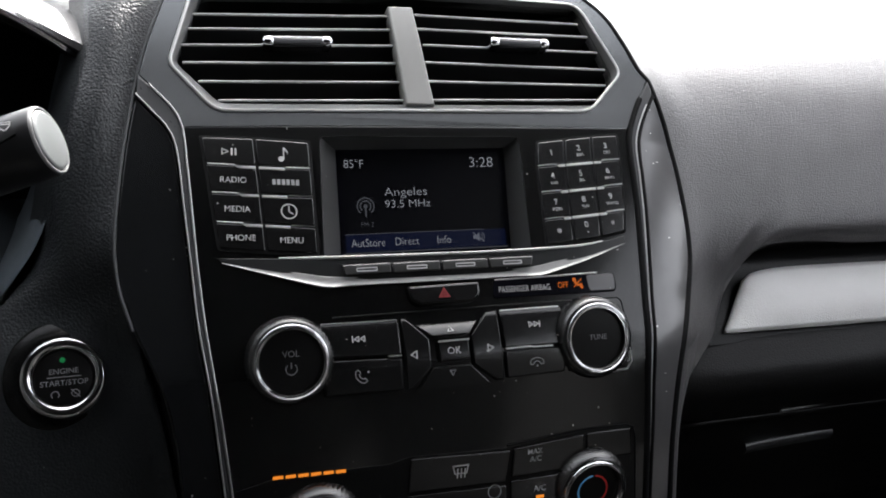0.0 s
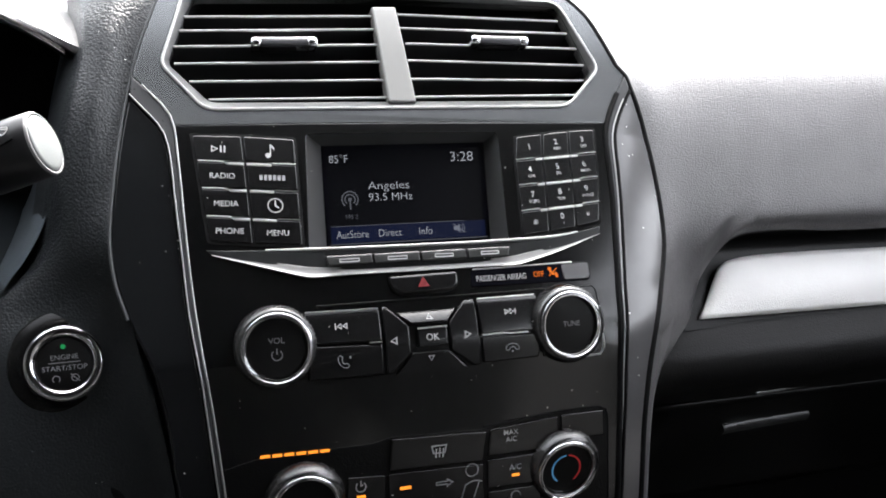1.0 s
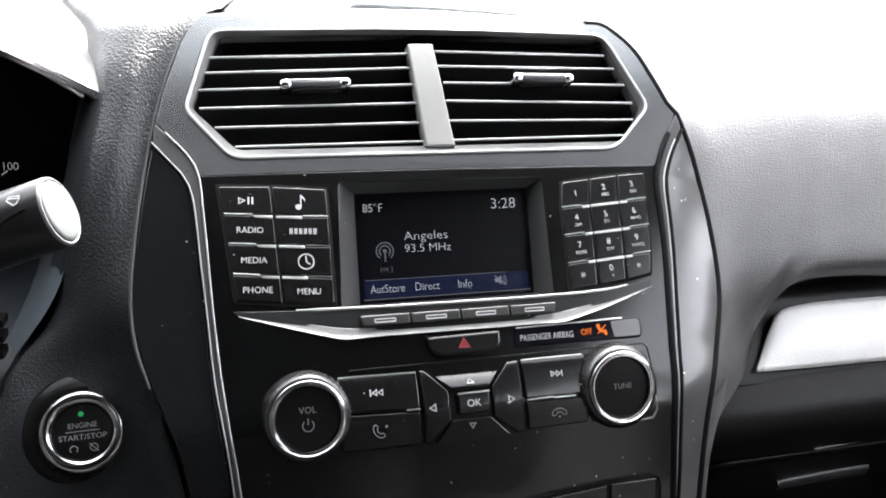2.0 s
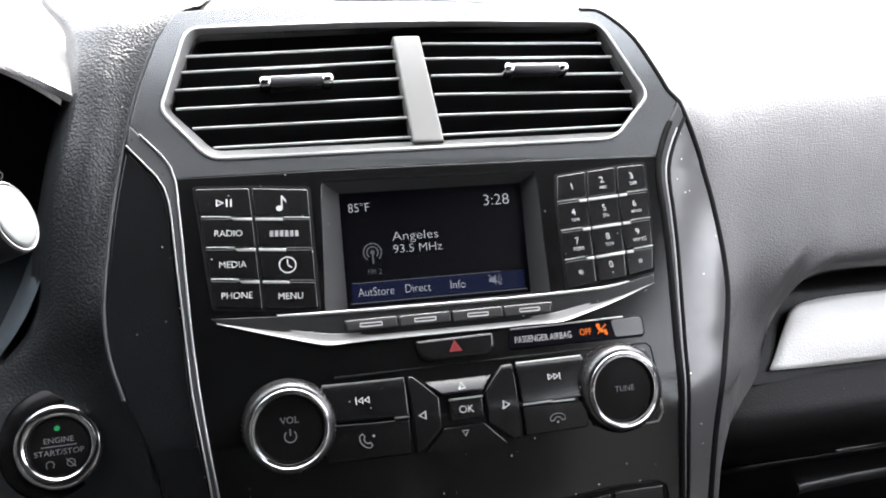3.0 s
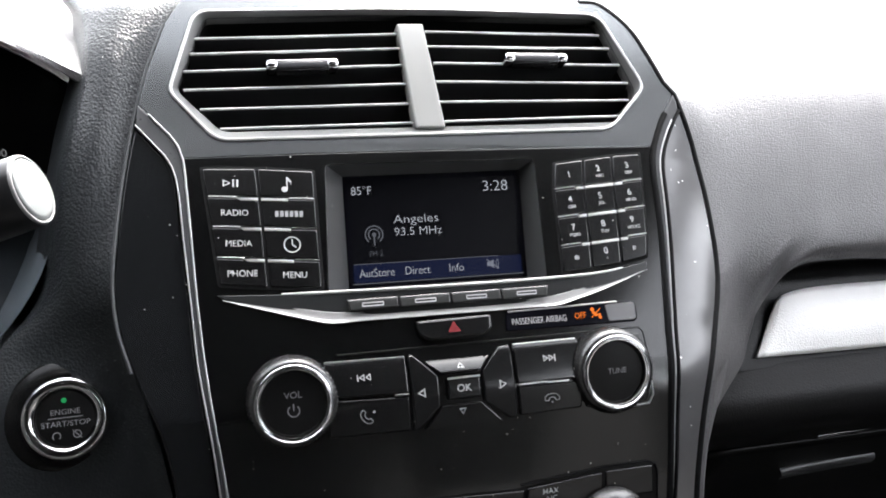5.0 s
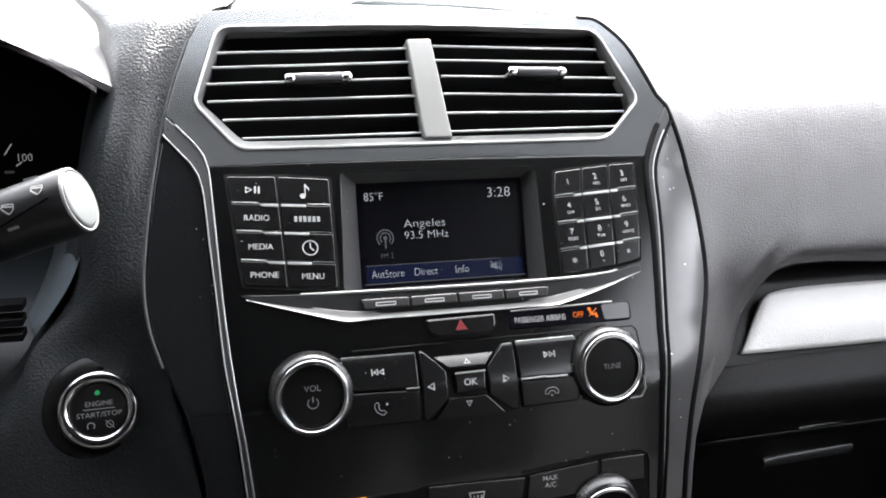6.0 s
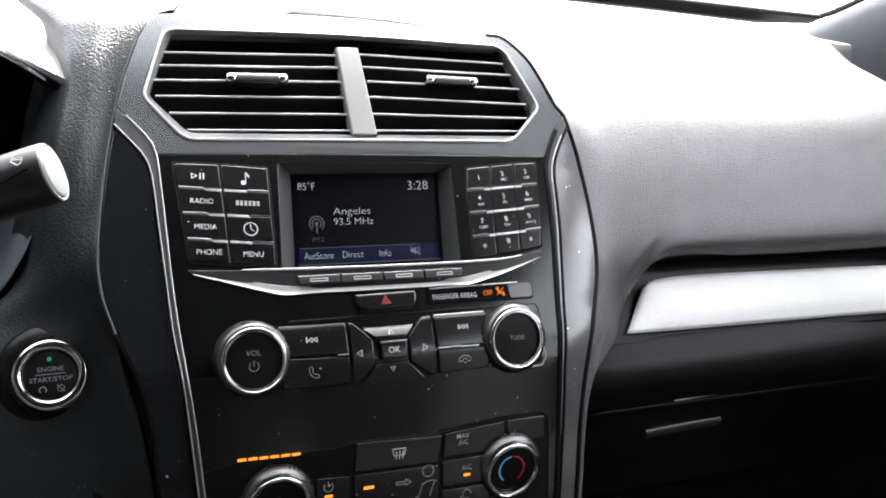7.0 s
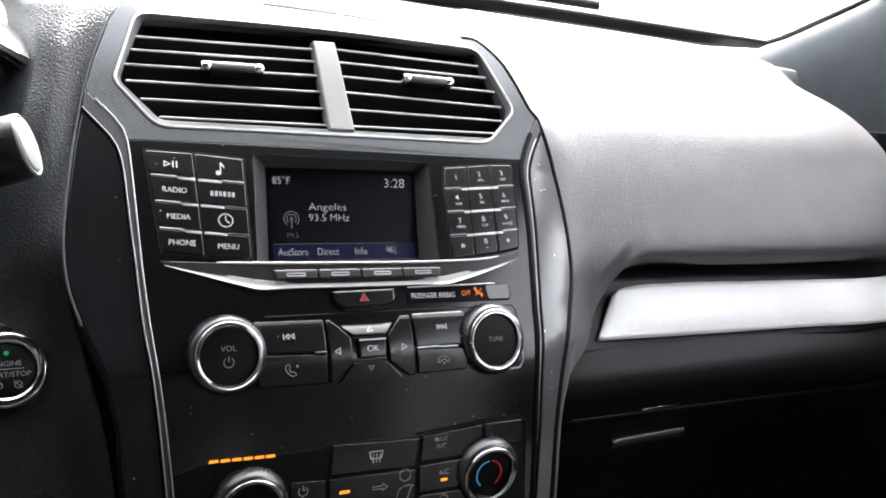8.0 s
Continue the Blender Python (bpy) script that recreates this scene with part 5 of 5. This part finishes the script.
shell("wall_rear", (XL, -1.58, 0.0), (XR, -1.5, 1.30), LOWERCABIN, "dark rear wall")
shell("wall_front", (XL, 1.0, 0.0), (XR, 1.04, 0.86), LOWERCABIN, "firewall behind the dashboard")
# Unseen roof, darkened and cut short to shape what the stack reflects.
shell("ceiling", (XL - 0.02, -1.5, 1.285), (0.77, 0.28, 1.32), HEADLINER, "unseen roof, darkened and cut short to shape reflections", "ceiling")
# Unseen pane, added to keep the left of the cabin dark.
shell("window_rear_left", (XL - 0.05, -1.5, 0.88), (XL - 0.03, -0.62, 1.30), BLOCKER, "unseen opaque pane, added to block light at the rear left", "window")
for s, x in (("left", XL - 0.05), ("right", XR)):
    shell(f"pillar_{s}", (x, -0.62, 0.70), (x + 0.05, -0.54 if s == "right" else -0.50, 1.30), PILLAR, "grey door pillar", "pillar")
shell("window_rear_right", (XR + 0.01, -1.5, 0.83), (XR + 0.014, -0.62, 1.30), GLASS, "clear rear side window", "window").visible_shadow = False
# Unseen opaque pane in the driver's window, blocks light from the left.
shell("window_front_left", (XL - 0.05, -0.50, 0.92), (XL - 0.03, 0.95, 1.30), BLOCKER, "unseen opaque pane, added to block light from the left", "window")

# Seat out of view, added for its reflection and bounced light.
seat = thing("passenger_seat", "unseen dark passenger seat, added to shape reflections and bounce", "car seat")
loft("cushion", [[Vector((x, y, z)) for x, z in ((0.33, 0.0), (0.35, 0.44), (0.42, 0.46), (0.56, 0.44), (0.70, 0.46), (0.77, 0.44), (0.79, 0.0))] for y, z0 in ((0.18, 0), (0.12, 0.02), (-0.1, 0.01), (-0.34, -0.02))], SEATCLOTH, seat, nu=16, nv=12, thick=0.02)
loft("backrest", [[Vector((x, y, z)) for x in (0.33, 0.40, 0.56, 0.72, 0.79)] for y, z in ((-0.34, 0.42), (-0.40, 0.60), (-0.47, 0.85), (-0.52, 1.02))], SEATBACK, seat, nu=12, nv=12, thick=0.05)


# windshield, its dark band and the pillars beside it
def ws_top(x):
    k = (x - 0.165) / 0.65
    return Vector((0.165 + (x - 0.165) * 1.02, 0.28 - 0.14 * k * k, 1.29))


xs = [-0.49, -0.3, -0.1, 0.165, 0.4, 0.6, 0.74, 0.815]
glass = tagged(loft("windshield", [[ws_base(x) for x in xs], [ws_base(x).lerp(ws_top(x), 0.5) + Vector((0, 0.01, 0.01)) for x in xs], [ws_top(x) for x in xs]], GLASS, None, nu=20, nv=20), "clear raked windshield", "windshield", kind="structure")
glass.visible_shadow = False
xb = xs[:-1] + [0.785, 0.815]
band = loft("windshield_band", [[ws_base(x) + Vector((0, -0.003, -0.004 if x < 0.8 else 0.003)) for x in xb], [ws_base(x).lerp(ws_top(x), 0.015) + Vector((0, -0.003, 0)) for x in xb], [ws_base(x).lerp(ws_top(x), 0.026) + Vector((0, -0.002, 0)) for x in xb]], FRIT, None, nu=20, nv=4, thick=0.004)
tagged(band, "black band along the base of the windshield", "trim", kind="structure")
for s, x in (("right", 0.815), ("left", -0.485)):
    sg = 1 if s == "right" else -1
    a0, a1 = ws_base(x), ws_top(x)
    rows = []
    for t in (-0.06, 0, 0.12, 0.35, 0.65, 1.0):
        p = a0.lerp(a1, t) + Vector((0, 0.01, 0.01)) * (4 * t * (1 - t))
        if s == "right":
            foot = a0 + Vector((0.136, 0.100, 0.017))
            p = foot + Vector((0.21, -1.0, 0.49)) * t if t < 0.2 else foot.lerp(Vector((0.95, 0.02, 1.31)), t)
        low = max(0.08, min(1.0, 1.0 - 2.6 * (t - 0.05)))
        # rolls from the seal towards the cabin, then down and back
        roll = ((0.002, 0.003, 0.003), (-0.010, -0.011, -0.018), (-0.012, -0.026, -0.044), (-0.004, -0.048, -0.08), (0.012, -0.08, -0.06 - 0.08 * low), (0.035, -0.10, -0.06 - 0.2 * low), (0.05, -0.08, -0.06 - 0.4 * low))
        rows.append([p + Vector((dx * sg, dy, dz)) for dx, dy, dz in roll])
    tagged(loft(f"pillar_front_{s}", rows, PILLAR, None, nu=24, nv=20), "slate grey windshield pillar trim", "pillar", kind="structure")
    edge = [q + Vector((-0.002 * sg, -0.012, 0.003)) for q in spline([r[0] for r in rows], 61)[14:]]
    seal = tube("pillar_seal", spline([ws_base(x - 0.05 * sg) + Vector((0, -0.004, 0.006)), ws_base(x - 0.004 * sg) + Vector((0, -0.002, 0.005)), a0.lerp(edge[0], 0.5) + Vector((0, 0, -0.001)), *edge[::6], edge[-1]], 60), 0.0038, FRIT)
    tagged(seal, "black rubber seal along the windshield pillar", "trim", kind="structure")
door = thing("passenger_door", "dark slate passenger door trim beside the dashboard end", "car door")
door_top = ((0.76, 0.775), (0.60, 0.80), (0.45, 0.835), (0.1, 0.835), (-0.5, 0.835))
loft("door_panel", [[Vector((0.935 - 0.01 * math.sin(k * 3), y, 0.25 + (z - 0.25) * k)) for y, z in door_top] for k in (0.0, 0.4, 0.7, 0.9, 1.0)], DOORTRIM, door, nu=12, nv=16, thick=0.01)
box("side_end", (0.86, 0.62, 0.30), (0.93, 0.98, 0.80), HARD, dash, "dark end of the dashboard")

# ---- outside ----
bm = bmesh.new()
bmesh.ops.create_grid(bm, x_segments=2, y_segments=2, size=600)
g = finish("ground", bm, CONCRETE)
g.location.z = -0.4
tagged(g, "sunlit pale concrete parking lot", "ground", kind="structure")
bonnet = thing("bonnet", "white car bonnet ahead of the windshield", "car bonnet")
loft("bonnet_skin", [[Vector((x, 1.08 - 0.12 * ((x - 0.165) / 0.65) ** 2, 0.87)), Vector((x, 1.5, 0.86)), Vector((x, 2.0, 0.80)), Vector((x, 2.2, 0.66))] for x in (-0.9, -0.45, 0.165, 0.8, 1.25)], BONNET, bonnet, nu=16, nv=16)
cowl = loft("cowl", [[ws_base(x) + Vector((0, 0.012, -0.02)) for x in xs], [ws_base(x) + Vector((0, 0.16, -0.035)) for x in xs]], FRIT, None, nu=20, nv=4, thick=0.006)
tagged(cowl, "black plastic cowl in front of the windshield", "cowl", kind="structure")
wiper = thing("wiper", "black windshield wiper at rest", "wiper")
tube("blade", [ws_base(0.62 - 0.5 * i / 10, 0.022) + Vector((0, -0.005 + 0.002 * i, 0)) for i in range(11)], 0.006, FRIT, wiper)
tube("arm", [ws_base(0.5 - 0.45 * i / 8, 0.012) + Vector((0, 0.02 + 0.01 * i, 0.006)) for i in range(9)], 0.007, FRIT, wiper)

# a parked van beyond the windshield
def parked_van(m):
    """Boxy van with a sloped windshield, seen from its front corner. x runs from front to rear."""
    van = thing("parked_van", "white parked van with pale windows on the lot", "van")
    side = [(0.0, 0.45), (0.0, 1.05), (0.25, 1.25), (0.95, 1.42), (1.55, 2.28), (1.75, 2.46), (2.1, 2.55), (5.2, 2.55), (5.45, 2.4), (5.5, 0.45), (4.9, 0.4), (4.7, 0.75), (4.1, 0.75), (3.9, 0.4), (1.4, 0.4), (1.2, 0.75), (0.6, 0.75), (0.4, 0.4)]
    bm = bmesh.new()
    rings = [[bm.verts.new((x, y, z * (0.985 if abs(y) > 0.95 and z > 2 else 1))) for x, z in side] for y in (-1.0, -0.94, 0.94, 1.0)]
    for r0, r1 in zip(rings, rings[1:]):
        for i in range(len(side)):
            j = (i + 1) % len(side)
            bm.faces.new((r0[i], r0[j], r1[j], r1[i]))
    bm.faces.new(rings[0])
    bm.faces.new(rings[-1])
    part("body", bm, BONNET, van)

    def pane(name, pts):
        bm = bmesh.new()
        bm.faces.new([bm.verts.new(p) for p in pts])
        part(name, bm, VANGLASS, van, "pale reflecting glass pane")

    pane("windshield", [(0.97, -0.82, 1.46), (0.97, 0.82, 1.46), (1.53, 0.76, 2.27), (1.53, -0.76, 2.27)])
    for y in (-1.006, 1.006):
        pane("side_window", [(1.25, y, 1.45), (2.15, y, 1.45), (2.15, y, 2.2), (1.7, y, 2.2)])
        for x in (0.9, 4.4):
            wheel = lathe("wheel", [(0, -110), (200, -110), (230, -70), (335, -100), (345, 0), (335, 100), (230, 70), (200, 110), (0, 110)], pose(x, y * 0.86, 0.345, 90, 0, 0), FRIT, van, n=28, label="black tyre")
            lathe("rim", [(0, -125), (190, -120), (205, -95)] if y > 0 else [(0, 125), (190, 120), (205, 95)], pose(x, y * 0.86, 0.345, 90, 0, 0), EDGE, wheel, n=20, label="grey rim")
    van.matrix_world = m
    return van


parked_van(pose(8.35, 8.25, -0.4, 0, 0, -46))
